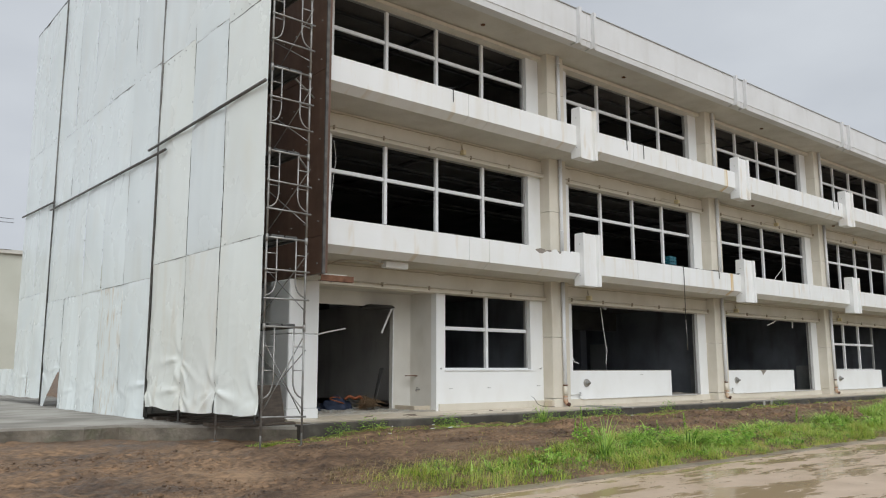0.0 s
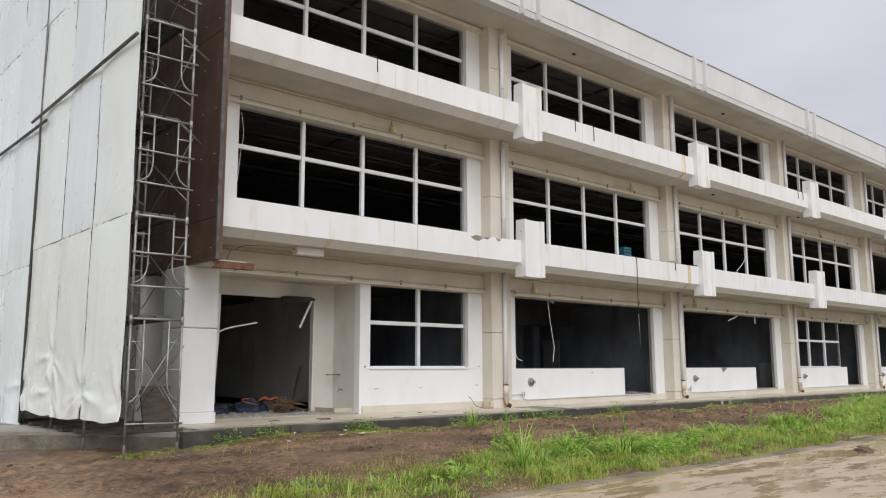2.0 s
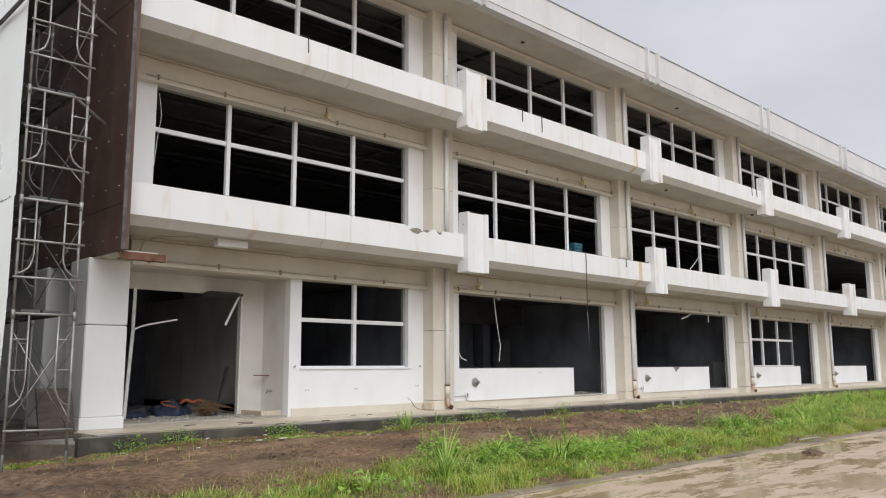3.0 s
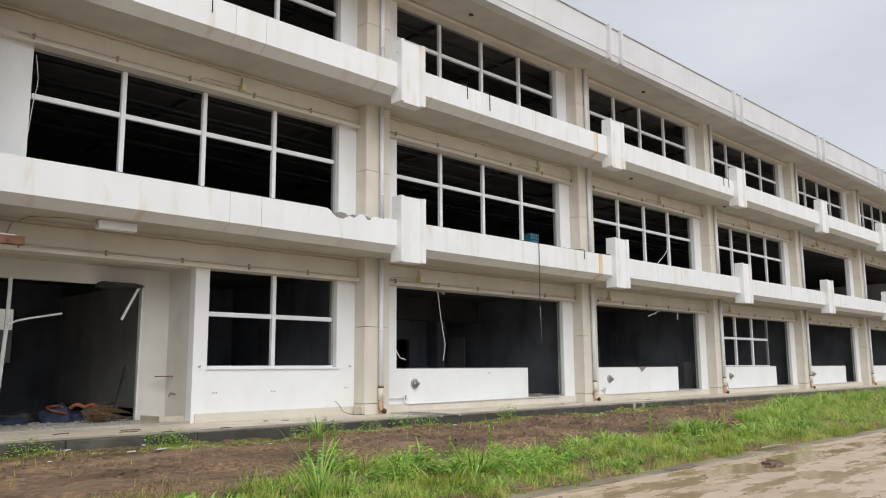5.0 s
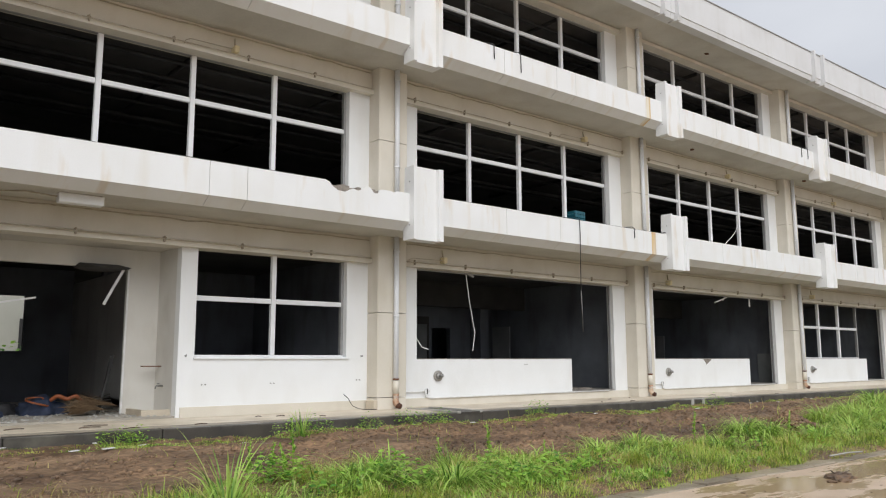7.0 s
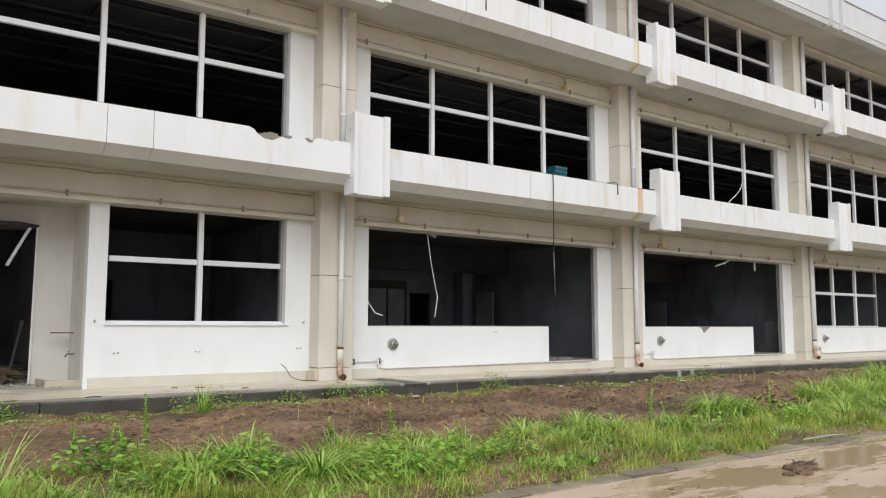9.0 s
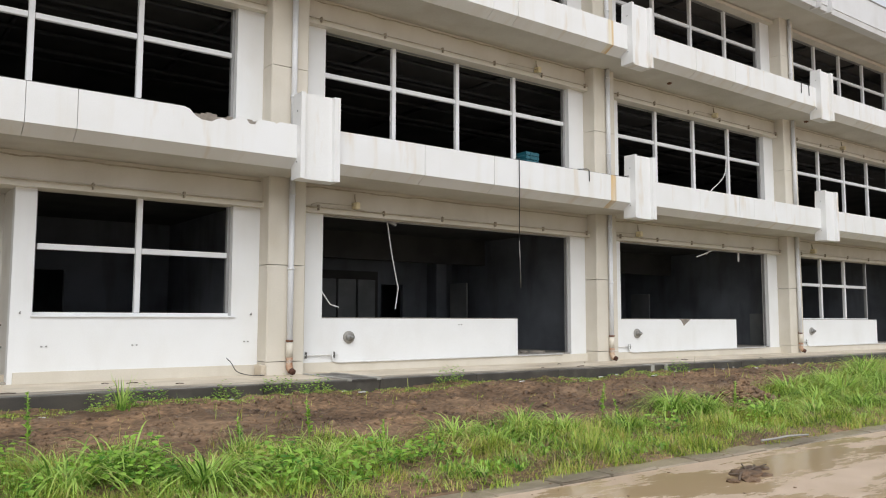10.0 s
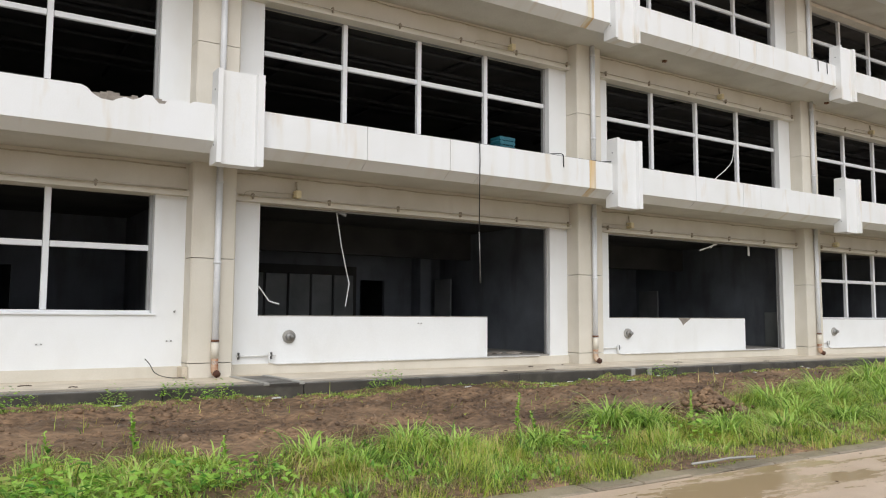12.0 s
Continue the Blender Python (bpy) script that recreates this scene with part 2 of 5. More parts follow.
def build_ground():
    xs = [-600, -200, -80, -40, -20] + [-12 + 0.22 * i for i in range(50)] + [-1.0 + 0.07 * i for i in range(500)] + [34.0 + 0.2 * i for i in range(80)] + [50 + 1.0 * i for i in range(20)] + [75, 100, 200, 600]
    ys = [-600, -200, -60, -20, 0, 6.8, 7.54, 7.57, 7.6] + [7.7 + 0.065 * i for i in range(92)] + [13.8, 14.4, 15.5, 17, 20, 25, 32, 40, 60, 200, 600]
    verts = [(x, y, ground_height(x, y)) for y in ys for x in xs]
    w = len(xs)
    faces = [(j * w + i, j * w + i + 1, (j + 1) * w + i + 1, (j + 1) * w + i) for j in range(len(ys) - 1) for i in range(w - 1)]
    me = bpy.data.meshes.new("ground")
    me.from_pydata(verts, [], faces)
    me.polygons.foreach_set("use_smooth", [True] * len(faces))
    me.materials.append(M_MUD)
    tagged(new("ground", me), "wet churned brown mud beside the building", "ground", kind="structure")


build_ground()
M_ROAD = mat("wet_concrete_road", (0.61, 0.475, 0.36), (0.48, 0.365, 0.265), 1.6, 0.35, bump=0.12, gloss=(0.35, 0.5))


def puddled(m):
    """Lays shallow muddy water over a road surface in irregular pools."""
    nt = m.node_tree
    bs = nt.nodes["Principled BSDF"]
    geo = nt.nodes.new("ShaderNodeNewGeometry")
    mp = nt.nodes.new("ShaderNodeMapping")
    mp.inputs["Scale"].default_value = (0.30, 1.1, 1.0)
    nt.links.new(geo.outputs["Position"], mp.inputs[0])
    nz = nt.nodes.new("ShaderNodeTexNoise")
    nz.inputs["Scale"].default_value, nz.inputs["Detail"].default_value, nz.inputs["Roughness"].default_value = 1.3, 9.0, 0.68
    nt.links.new(mp.outputs[0], nz.inputs["Vector"])
    rp = nt.nodes.new("ShaderNodeValToRGB")
    rp.color_ramp.elements[0].position, rp.color_ramp.elements[1].position = 0.475, 0.535
    nt.links.new(nz.outputs["Fac"], rp.inputs[0])
    for name, wet in (("Base Color", (0.42, 0.31, 0.18, 1)), ("Roughness", (0.13, 0.13, 0.13, 1))):
        old = bs.inputs[name].links[0].from_socket
        mx = nt.nodes.new("ShaderNodeMix")
        mx.data_type = "RGBA"
        nt.links.new(rp.outputs[0], mx.inputs[0])
        nt.links.new(old, mx.inputs[6])
        mx.inputs[7].default_value = wet
        nt.links.new(mx.outputs[2], bs.inputs[name])
    for n in nt.nodes:
        if n.type == "BUMP":
            inv = nt.nodes.new("ShaderNodeMath")
            inv.operation = "MULTIPLY_ADD"
            inv.inputs[1].default_value, inv.inputs[2].default_value = -0.2, 0.205
            nt.links.new(rp.outputs[0], inv.inputs[0])
            nt.links.new(inv.outputs[0], n.inputs["Strength"])


puddled(M_ROAD)
thing("road", boxes((-60, 120, -40, 7.29, -0.2, 0.0)), M_ROAD, "wet concrete road with muddy puddles", "road", kind="structure")
gutter = thing("road_edge", kind="structure", label="worn grey concrete gutter strip along the road", category="kerb")
gutter_rng = random.Random(12)
gx = -6.0
while gx < 70:
    step = gutter_rng.uniform(0.55, 0.75) if gx < 40 else 2.0
    wob = 0.07 * noise.noise(Vector((gx * 0.35, 0.3, 0))) + gutter_rng.uniform(-0.015, 0.015)
    slab = soft_box(gx, gx + step - 0.012, 7.31, 7.60 + wob, -0.2, 0.012 + gutter_rng.uniform(-0.008, 0.012), 0.014)
    for v in slab.verts:
        v.co += Vector((gutter_rng.uniform(-0.008, 0.008), gutter_rng.uniform(-0.012, 0.012), gutter_rng.uniform(-0.006, 0.004)))
    part("gutter_slab", slab, M_GUTTER, gutter)
    gx += step

plinth = thing("plinth", kind="structure", label="raised concrete walkway with dark wet edge", category="plinth")
part("walkway_slab", boxes((8.0, X1, 13.78, YW, 0.1, Z_PLINTH)), M_PLINTH, plinth)
part("walkway_edge", boxes((8.0, X1, 13.42, 13.778, 0.1, Z_PLINTH - 0.003)), M_EDGE, plinth, "dark wet stained edge strip")
kx = 7.6
while kx < X1:
    part("kerb_stone", soft_box(kx, min(kx + 1.99, X1), 13.20, 13.42, 0.0, Z_PLINTH - 0.005, 0.012), M_KERB, plinth)
    kx += 2.0

# ---- floors, ceilings, inner walls ----
thing("floor_hall", boxes((X0 + 0.5, 12.6, YW + 0.02, DEPTH, 0.1, 0.53)), mat("pale_dusty_floor", (0.48, 0.44, 0.37), (0.36, 0.33, 0.28), 1.6, 0.8, bump=0.3, stain=(0.24, 0.22, 0.19), stain_amount=0.4, stain_scale=(1, 1, 1)), "dusty bare concrete floor of the entrance hall", "floor", kind="structure")
thing("floor_ground", boxes((12.6, X1, YW + 0.04, DEPTH, 0.1, Z_FLOOR - 0.02)), M_FLOOR, "dusty bare concrete floor with rubble", "floor", kind="structure")
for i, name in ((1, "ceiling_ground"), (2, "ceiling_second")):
    thing(name, boxes((X0 + 0.3, X1, YW + 0.3, DEPTH, 3.62 + STOREY * (i - 1), 4.0 + STOREY * (i - 1))), M_DARK, "stripped concrete ceiling slab, room darkness put into its colour", "ceiling", kind="structure")
# Joists kept near-black so their colour carries the dark of the rooms.
M_JOIST = mat("gloom_dark_ceiling_steel", (0.032, 0.033, 0.036), (0.02, 0.02, 0.022), 2.0, 0.7)
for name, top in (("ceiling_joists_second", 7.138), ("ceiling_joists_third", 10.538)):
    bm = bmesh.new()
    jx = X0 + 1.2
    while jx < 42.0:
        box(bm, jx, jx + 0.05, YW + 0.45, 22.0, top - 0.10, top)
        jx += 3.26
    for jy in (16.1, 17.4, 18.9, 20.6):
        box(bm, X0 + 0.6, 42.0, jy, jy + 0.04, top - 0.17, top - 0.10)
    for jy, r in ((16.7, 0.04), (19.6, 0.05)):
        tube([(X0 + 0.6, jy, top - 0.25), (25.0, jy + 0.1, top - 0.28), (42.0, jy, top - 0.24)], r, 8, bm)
    thing(name, bm, M_JOIST, "bare joists and pipes of a stripped ceiling, coloured dark for the unlit rooms", "ceiling", kind="structure")
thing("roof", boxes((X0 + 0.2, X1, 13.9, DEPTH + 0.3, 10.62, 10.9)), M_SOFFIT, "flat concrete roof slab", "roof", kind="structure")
# Inner ceiling coloured dark to put the unlit storey's gloom into it.
thing("ceiling_third", boxes((X0 + 0.5, X1, YW + 0.3, DEPTH, 10.54, 10.60)), mat("gloom_dark_plaster", (0.11, 0.105, 0.10), (0.07, 0.066, 0.062), 0.9, 0.9), "plaster ceiling of the top storey, room darkness put into its colour", "ceiling", kind="structure")
thing("wall_back", boxes((X0 + 0.2, 10.2, DEPTH, DEPTH + 0.25, 0.0, 10.6), (10.2, 13.4, DEPTH, DEPTH + 0.25, 0.0, 1.2), (10.2, 13.4, DEPTH, DEPTH + 0.25, 3.6, 10.6), (13.4, X1, DEPTH, DEPTH + 0.25, 0.0, 10.6)), M_INNER, "stripped rear wall, room dimness put into its grey", "wall", kind="structure")
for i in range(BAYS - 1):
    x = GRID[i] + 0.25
    thing("wall_partition", boxes((x, x + 0.15, YW + 0.25, 23.0, Z_FLOOR - 0.02, 3.62)), M_INNER, "partition wall of a stripped room, room dimness put into its grey", "wall", "ground floor partitions", "structure")

# ---- front walls ----
BAY_L, BAY_R = 1.3, 7.74     # opening from each column line


def front_wall(level, wall):
    z0 = Z_PLINTH if level == 0 else 4.0 + STOREY * (level - 1)
    top = 3.42 + STOREY * level if level < 2 else 10.42
    for i in range(-1, BAYS - 1):
        x = GRID[0] + PITCH * i
        if i >= 0 or level:
            part("wall_pier", boxes((x + 0.1, 9.42 if i < 0 else x + BAY_L, YW, YW + 0.2, z0, top)), M_WHITE, wall)
        if i == -1 and level:
            part("wall_pier", boxes((X0 + 0.3, x + 0.1, YW, YW + 0.2, z0, top)), M_WHITE, wall)
        part("wall_pier", boxes((x + BAY_R, x + PITCH + 0.1, YW, YW + 0.2, z0, top)), M_WHITE, wall)
        if level:
            part("wall_spandrel", boxes((9.42 if i < 0 else x + BAY_L, x + BAY_R, YW, YW + 0.2, z0, 4.62 + STOREY * (level - 1))), M_WHITE, wall)


for level, name in enumerate(("wall_front_ground", "wall_front_second", "wall_front_third")):
    front_wall(level, thing(name, label="white painted concrete front wall between windows", category="wall", kind="structure"))

thing("skirting", boxes((12.60, X1, YW - 0.045, YW + 0.02, Z_PLINTH, 0.67)), M_CREAM, "cream painted wall skirting", "skirting", kind="structure")
# lintel beams with a lip, under each soffit
for level in range(3):
    z = 3.39 + STOREY * level if level < 2 else 10.42
    top = z + (0.57 if level < 2 else 0.2)
    prof = [(YW + 0.25, z), (YW - 0.16, z), (YW - 0.16, z + 0.10), (YW - 0.08, z + 0.13), (YW - 0.08, top), (YW + 0.25, top)]
    thing("lintel_beam", prism(prof, 9.05 if level == 0 else X0 + 0.3, X1), M_CREAM, "cream painted concrete beam above the windows", "beam", "lintel beams", "structure")

# columns
for i, x in enumerate([8.75] + GRID):
    if i == 0:
        continue
    bm = bmesh.new()
    out = [(x + 0.06, YW + 0.3), (x + 0.06, YC + 0.02), (x + 0.08, YC), (x + 0.75, YC), (x + 0.77, YC + 0.02), (x + 0.77, YW + 0.3)]
    for za, zb in ((Z_PLINTH, 0.72), (0.732, 2.38), (2.392, 5.9), (5.912, 9.4), (9.412, 10.6)):
        a = [bm.verts.new((px, py, za)) for px, py in out]
        b = [bm.verts.new((px, py, zb)) for px, py in out]
        for k in range(6):
            bm.faces.new((a[k], a[(k + 1) % 6], b[(k + 1) % 6], b[k]))
        bm.faces.new(a[::-1])
        bm.faces.new(b)
    thing("column", bm, M_CREAM, "cream painted concrete column with shadow joints", "column", "facade columns", "structure")

# parapet bands and soffits
BAND = [(YB, 4.62), (YB, 4.06), (YB + 0.24, 3.915), (YB + 0.24, 4.05), (YB + 0.2, 4.62)]
for level in (1, 2):
    dz = STOREY * (level - 1)
    band = thing("parapet_band", kind="structure", label="white painted parapet band with stains and chipped top", category="parapet", group="parapet bands")
    prof = [(y, z + dz) for y, z in BAND]
    edges = [8.45]
    for g in GRID:
        edges += [g - 3.9, g - 3.25, g + 0.3, g + 2.62]
    edges += [GRID[1] - 0.57, GRID[1] - 0.40]
    edges = [e for e in sorted(edges) if 8.4 < e < X1] + [X1]
    for a, b in zip(edges, edges[1:]):
        if level == 1 and a < 14.6 < b:
            low = [(YB, 4.38), (YB, 4.06), (YB + 0.24, 3.915), (YB + 0.24, 4.05), (YB + 0.2, 4.38)]
            part("parapet_panel", prism(low, a, b - 0.008), M_BAND, band)
            top = [(a, 4.38), (a, 4.62), (14.52, 4.62), (14.60, 4.59), (14.68, 4.51), (14.78, 4.46), (14.93, 4.45), (15.02, 4.50), (15.10, 4.53), (15.20, 4.505), (15.30, 4.55), (15.36, 4.60), (15.46, 4.605), (15.50, 4.56), (15.56, 4.505), (15.64, 4.51), (15.68, 4.58), (15.74, 4.60), (15.95, 4.595), (16.0, 4.575), (16.06, 4.61), (b - 0.008, 4.61), (b - 0.008, 4.38)]
            bm = bmesh.new()
            f = [bm.verts.new((x, YB, z)) for x, z in top]
            g = [bm.verts.new((x, YB + 0.05, z)) for x, z in top]
            bm.faces.new(f)
            bm.faces.new(g[::-1])
            for k in range(len(top)):
                bm.faces.new((f[k], g[k], g[(k + 1) % len(top)], f[(k + 1) % len(top)]))
            part("parapet_top", bm, M_BAND, band)
            continue
        part("parapet_panel", prism(prof, a, b - (0.0015 if abs(b - GRID[1] + 0.5) < 0.3 else 0.008)), M_BAND_RUST if abs(a - GRID[1] + 0.57) < 0.02 else M_BAND, band)
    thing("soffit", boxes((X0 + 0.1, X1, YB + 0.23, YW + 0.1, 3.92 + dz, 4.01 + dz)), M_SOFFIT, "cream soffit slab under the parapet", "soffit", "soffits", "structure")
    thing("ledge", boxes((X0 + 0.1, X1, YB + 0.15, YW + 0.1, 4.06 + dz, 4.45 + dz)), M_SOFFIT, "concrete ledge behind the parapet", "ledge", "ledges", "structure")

# roof fascia
M_FASCIA = mat("weathered_metal_fascia", (0.66, 0.665, 0.67), (0.60, 0.60, 0.60), 0.8, 0.5, stain=(0.46, 0.44, 0.40), stain_amount=0.3, stain_scale=(1.5, 0.5, 0.2), grain=0.06, bump=0.05)
fascia = thing("roof_fascia", kind="structure", label="white metal roof fascia with paired ribs", category="fascia")
FASC = [(13.68, 11.47), (13.68, 10.665), (13.70, 10.66), (13.70, 10.635), (13.72, 10.50), (14.0, 10.50), (14.0, 11.47)]
for i in range(-1, BAYS):
    x = GRID[0] + PITCH * i
    part("fascia_panel", prism(FASC, max(x + 0.45, X0 + 0.05), min(x + PITCH + 0.442, X1)), M_FASCIA, fascia)
    part("fascia_coping", soft_box(max(x + 0.45, X0 + 0.05), min(x + PITCH + 0.442, X1), 13.655, 14.02, 11.47, 11.50, 0.005), M_JAMB, fascia, "grey metal coping strip")
    for rx in (x + 0.0, x + 0.62):
        if X0 < rx < X1 - 0.2:
            part("fascia_rib", prism([(13.56, 11.51), (13.56, 10.60), (13.60, 10.46), (13.9, 10.46), (13.9, 11.51)], rx, rx + 0.10), M_FASCIA, fascia)
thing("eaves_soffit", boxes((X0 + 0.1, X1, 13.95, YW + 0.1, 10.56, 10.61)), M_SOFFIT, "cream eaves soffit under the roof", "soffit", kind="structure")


# windows
def window(x0, x1, z0, z1, zt, cols, y=YW + 0.12):
    """An aluminium window frame with mullions and transom bars; the panes are gone."""
    w = thing("window", kind="", label="white aluminium window frame without glass", category="window", group="facade windows")
    t, d = 0.055, 0.09
    for nm, b in (("head_bar", (x0, x1, z1 - 0.025, z1)), ("sill_bar", (x0, x1, z0, z0 + 0.05)), ("jamb_bar", (x0, x0 + 0.03, z0 + 0.05, z1 - 0.025)), ("jamb_bar", (x1 - t, x1, z0 + 0.05, z1 - 0.025))):
        part(nm, soft_box(b[0], b[1], y, y + d, b[2], b[3], 0.005), M_ALU if nm == "sill_bar" else M_JAMB, w)
    step = (x1 - x0) / cols
    for k in range(1, cols):
        part("mullion", soft_box(x0 + k * step - 0.045, x0 + k * step + 0.045, y - 0.012, y + d - 0.012, z0 + 0.05, z1 - 0.025, 0.006), M_ALU, w)
    for k in range(cols):
        part("transom", soft_box(x0 + k * step + 0.05, x0 + (k + 1) * step - 0.05, y, y + d - 0.02, zt - 0.045, zt + 0.045, 0.006), M_ALU, w)
    return w


for level in (1, 2):
    for i in range(-1, BAYS - 1):
        if level == 1 and i in (3, 4):
            continue
        x = GRID[0] + PITCH * i
        dz = STOREY * (level - 1)
        left = 9.42 if i < 0 else x + BAY_L
        if level == 1:
            window(left, x + BAY_R, 4.62, 6.93, 6.075, 4)
        else:
            window(left, x + BAY_R, 8.14, 10.42, 9.58, 4)
window(12.82, 15.87, 1.50, 3.42, 2.54, 2)
window(GRID[2] + BAY_L, GRID[2] + 5.75, 1.47, 3.42, 2.56, 3)


def bracket_cover(x, z):
    """A deep white channel-shaped cover over the parapet joint."""
    c = thing("bracket_cover", label="white channel-shaped cover box on the parapet", category="cover", group="parapet covers", at=(x, 13.70, z))
    out = [(0, 0.30), (0, 0), (0.075, 0), (0.09, 0.075), (0.60, 0.075), (0.615, 0), (0.72, 0), (0.72, 0.30)]
    bm = bmesh.new()
    n = len(out)
    a = [bm.verts.new((px, py + 0.05 * (py > 0.2), 0)) for px, py in out]
    b = [bm.verts.new((px, py, 1.42)) for px, py in out]
    for k in range(n):
        bm.faces.new((a[k], a[(k + 1) % n], b[(k + 1) % n], b[k]))
    bm.faces.new(a[::-1])
    bm.faces.new(b)
    part("cover_shell", bm, M_BAND, c)
    for z in (0.28, 1.12):
        part("cover_bolt", tube([(-0.01, 0.14, z), (0.004, 0.14, z)], 0.014, 8), M_JAMB, c, "grey bolt head")
    return c


first = bracket_cover(16.36, 3.72)
for level in (0, 1):
    for i in range(BAYS):
        if level or i:
            copy_thing(first, pose(16.36 + PITCH * i, 13.70, 3.72 + STOREY * level))

# ground floor: low walls and the entrance
M_CAP = mat("rough_grey_cap", (0.34, 0.32, 0.29), (0.22, 0.205, 0.18), 5.0, 0.9, bump=0.5)
LOW = [(g + 1.3, g + 6.1) for g in GRID[:6]]
for a, b in LOW:
    thing("wall_low", boxes((a, b, YW + 0.01, YW + 0.16, Z_PLINTH, 1.47)), M_WHITE, "white painted low wall under an empty window opening", "wall", "low walls", "structure")
for a, b in LOW:
    thing("wall_cap", soft_box(a + 0.002, b - 0.002, YW + 0.004, YW + 0.166, 1.471, 1.486, 0.004), M_CAP, "rough grey concrete top of the low wall", "wall cap", "low wall caps", "structure")
for i, g in enumerate(GRID[:6]):
    f = thing("opening_frame", label="grey aluminium edge frame around an empty opening", category="frame", group="empty opening frames")
    part("jamb_bar", soft_box(g + BAY_R - 0.035, g + BAY_R - 0.002, YW + 0.09, YW + 0.16, Z_FLOOR, 3.388, 0.004), M_JAMB, f)
    if i != 2:
        part("head_bar", soft_box(g + BAY_L + 0.01, g + BAY_R - 0.04, YW + 0.10, YW + 0.15, 3.362, 3.388, 0.004), M_JAMB, f)
bay_wall = thing("wall_window_bay", kind="structure", label="white painted wall under and beside the window", category="wall")
part("wall_below_window", boxes((12.53, 15.87, YW, YW + 0.2, Z_PLINTH, 1.50)), M_WHITE, bay_wall)
part("wall_side", boxes((12.53, 12.82, YW, YW + 0.2, 1.50, 3.42)), M_WHITE, bay_wall)
# The return's paint colour also carries the recess's shade.
part("wall_return", boxes((12.53, 12.73, YW + 0.2, 16.3, Z_PLINTH, 3.42)), M_RECESS_SHADE, bay_wall)
part("window_ledge", soft_box(12.80, 15.93, YW - 0.035, YW + 0.06, 1.475, 1.505, 0.005), M_ALU, bay_wall)
ent = thing("wall_entrance", kind="structure", label="off-white painted entrance wall around a torn-out doorway, recess shade in its colour", category="wall")
part("wall_side", boxes((11.98, 12.53, 16.3, 16.45, Z_PLINTH, 3.42)), M_RECESS_SHADE, ent)
part("wall_head", boxes((8.75, 11.98, 16.3, 16.45, 3.07, 3.42)), M_RECESS_SHADE, ent)
part("wall_side", boxes((8.75, 9.3, 16.3, 16.45, Z_PLINTH, 3.07)), M_RECESS_SHADE, ent)
part("recess_ceiling", boxes((8.75, 12.53, YW + 0.26, 16.31, 3.412, 3.6)), M_SOFFIT, ent)
# end wall
thing("wall_end_brown", boxes((X0 - 0.098, X0, 13.6, DEPTH, 3.42, 13.0)), M_BROWN, "dark brown backing of the end wall", "wall", kind="structure")
thing("wall_end", boxes((X0 + 0.35, X0 + 0.5, 15.2, DEPTH, 0.3, 10.6)), M_WHITE, "white painted end wall", "wall", kind="structure")
thing("wall_far_end", boxes((X1, X1 + 0.2, 13.9, DEPTH, 0.0, 10.9)), M_WHITE, "white painted far end wall", "wall", kind="structure")


# ---- helpers for details ----
def plate(outline, y0, y1):
    """An (x, z) outline with thickness along y."""
    bm = bmesh.new()
    a = [bm.verts.new((x, y0, z)) for x, z in outline]
    b = [bm.verts.new((x, y1, z)) for x, z in outline]
    n = len(outline)
    bm.faces.new(a)
    bm.faces.new(b[::-1])
    for i in range(n):
        bm.faces.new((a[i], b[i], b[(i + 1) % n], a[(i + 1) % n]))
    return bm


def strip(points, w, d, bm=None):
    """A flat bar of section w x d along points."""
    bm = bm or bmesh.new()
    pts = [Vector(p) for p in points]
    rings = []
    for i, p in enumerate(pts):
        t = (pts[min(i + 1, len(pts) - 1)] - pts[max(i - 1, 0)]).normalized()
        u = t.cross(Vector((0, 1, 0))).normalized()
        v = Vector((0, 1, 0))
        rings.append([bm.verts.new(p + sx * w / 2 * u + sy * d / 2 * v) for sx, sy in ((-1, -1), (1, -1), (1, 1), (-1, 1))])
    for a, b in zip(rings, rings[1:]):
        for k in range(4):
            bm.faces.new((a[k], a[(k + 1) % 4], b[(k + 1) % 4], b[k]))
    bm.faces.new(rings[0][::-1])
    bm.faces.new(rings[-1])
    return bm


def lump(r, seed, flat=0.6, bm=None, at=(0, 0, 0)):
    bm = bm or bmesh.new()
    made = bmesh.ops.create_icosphere(bm, subdivisions=1, radius=r)["verts"]
    for v in made:
        v.co *= 1 + 0.45 * noise.noise(v.co / r * 1.3 + Vector((seed, seed * 0.7, 0)))
        v.co.z *= flat
        v.co += Vector(at)
    return bm


# ---- scaffold ----
SX0, SX1, SY, LIFT = 6.37, 7.15, 12.38, 1.55
Z_DECK = [2.27 + LIFT * i for i in range(8)]


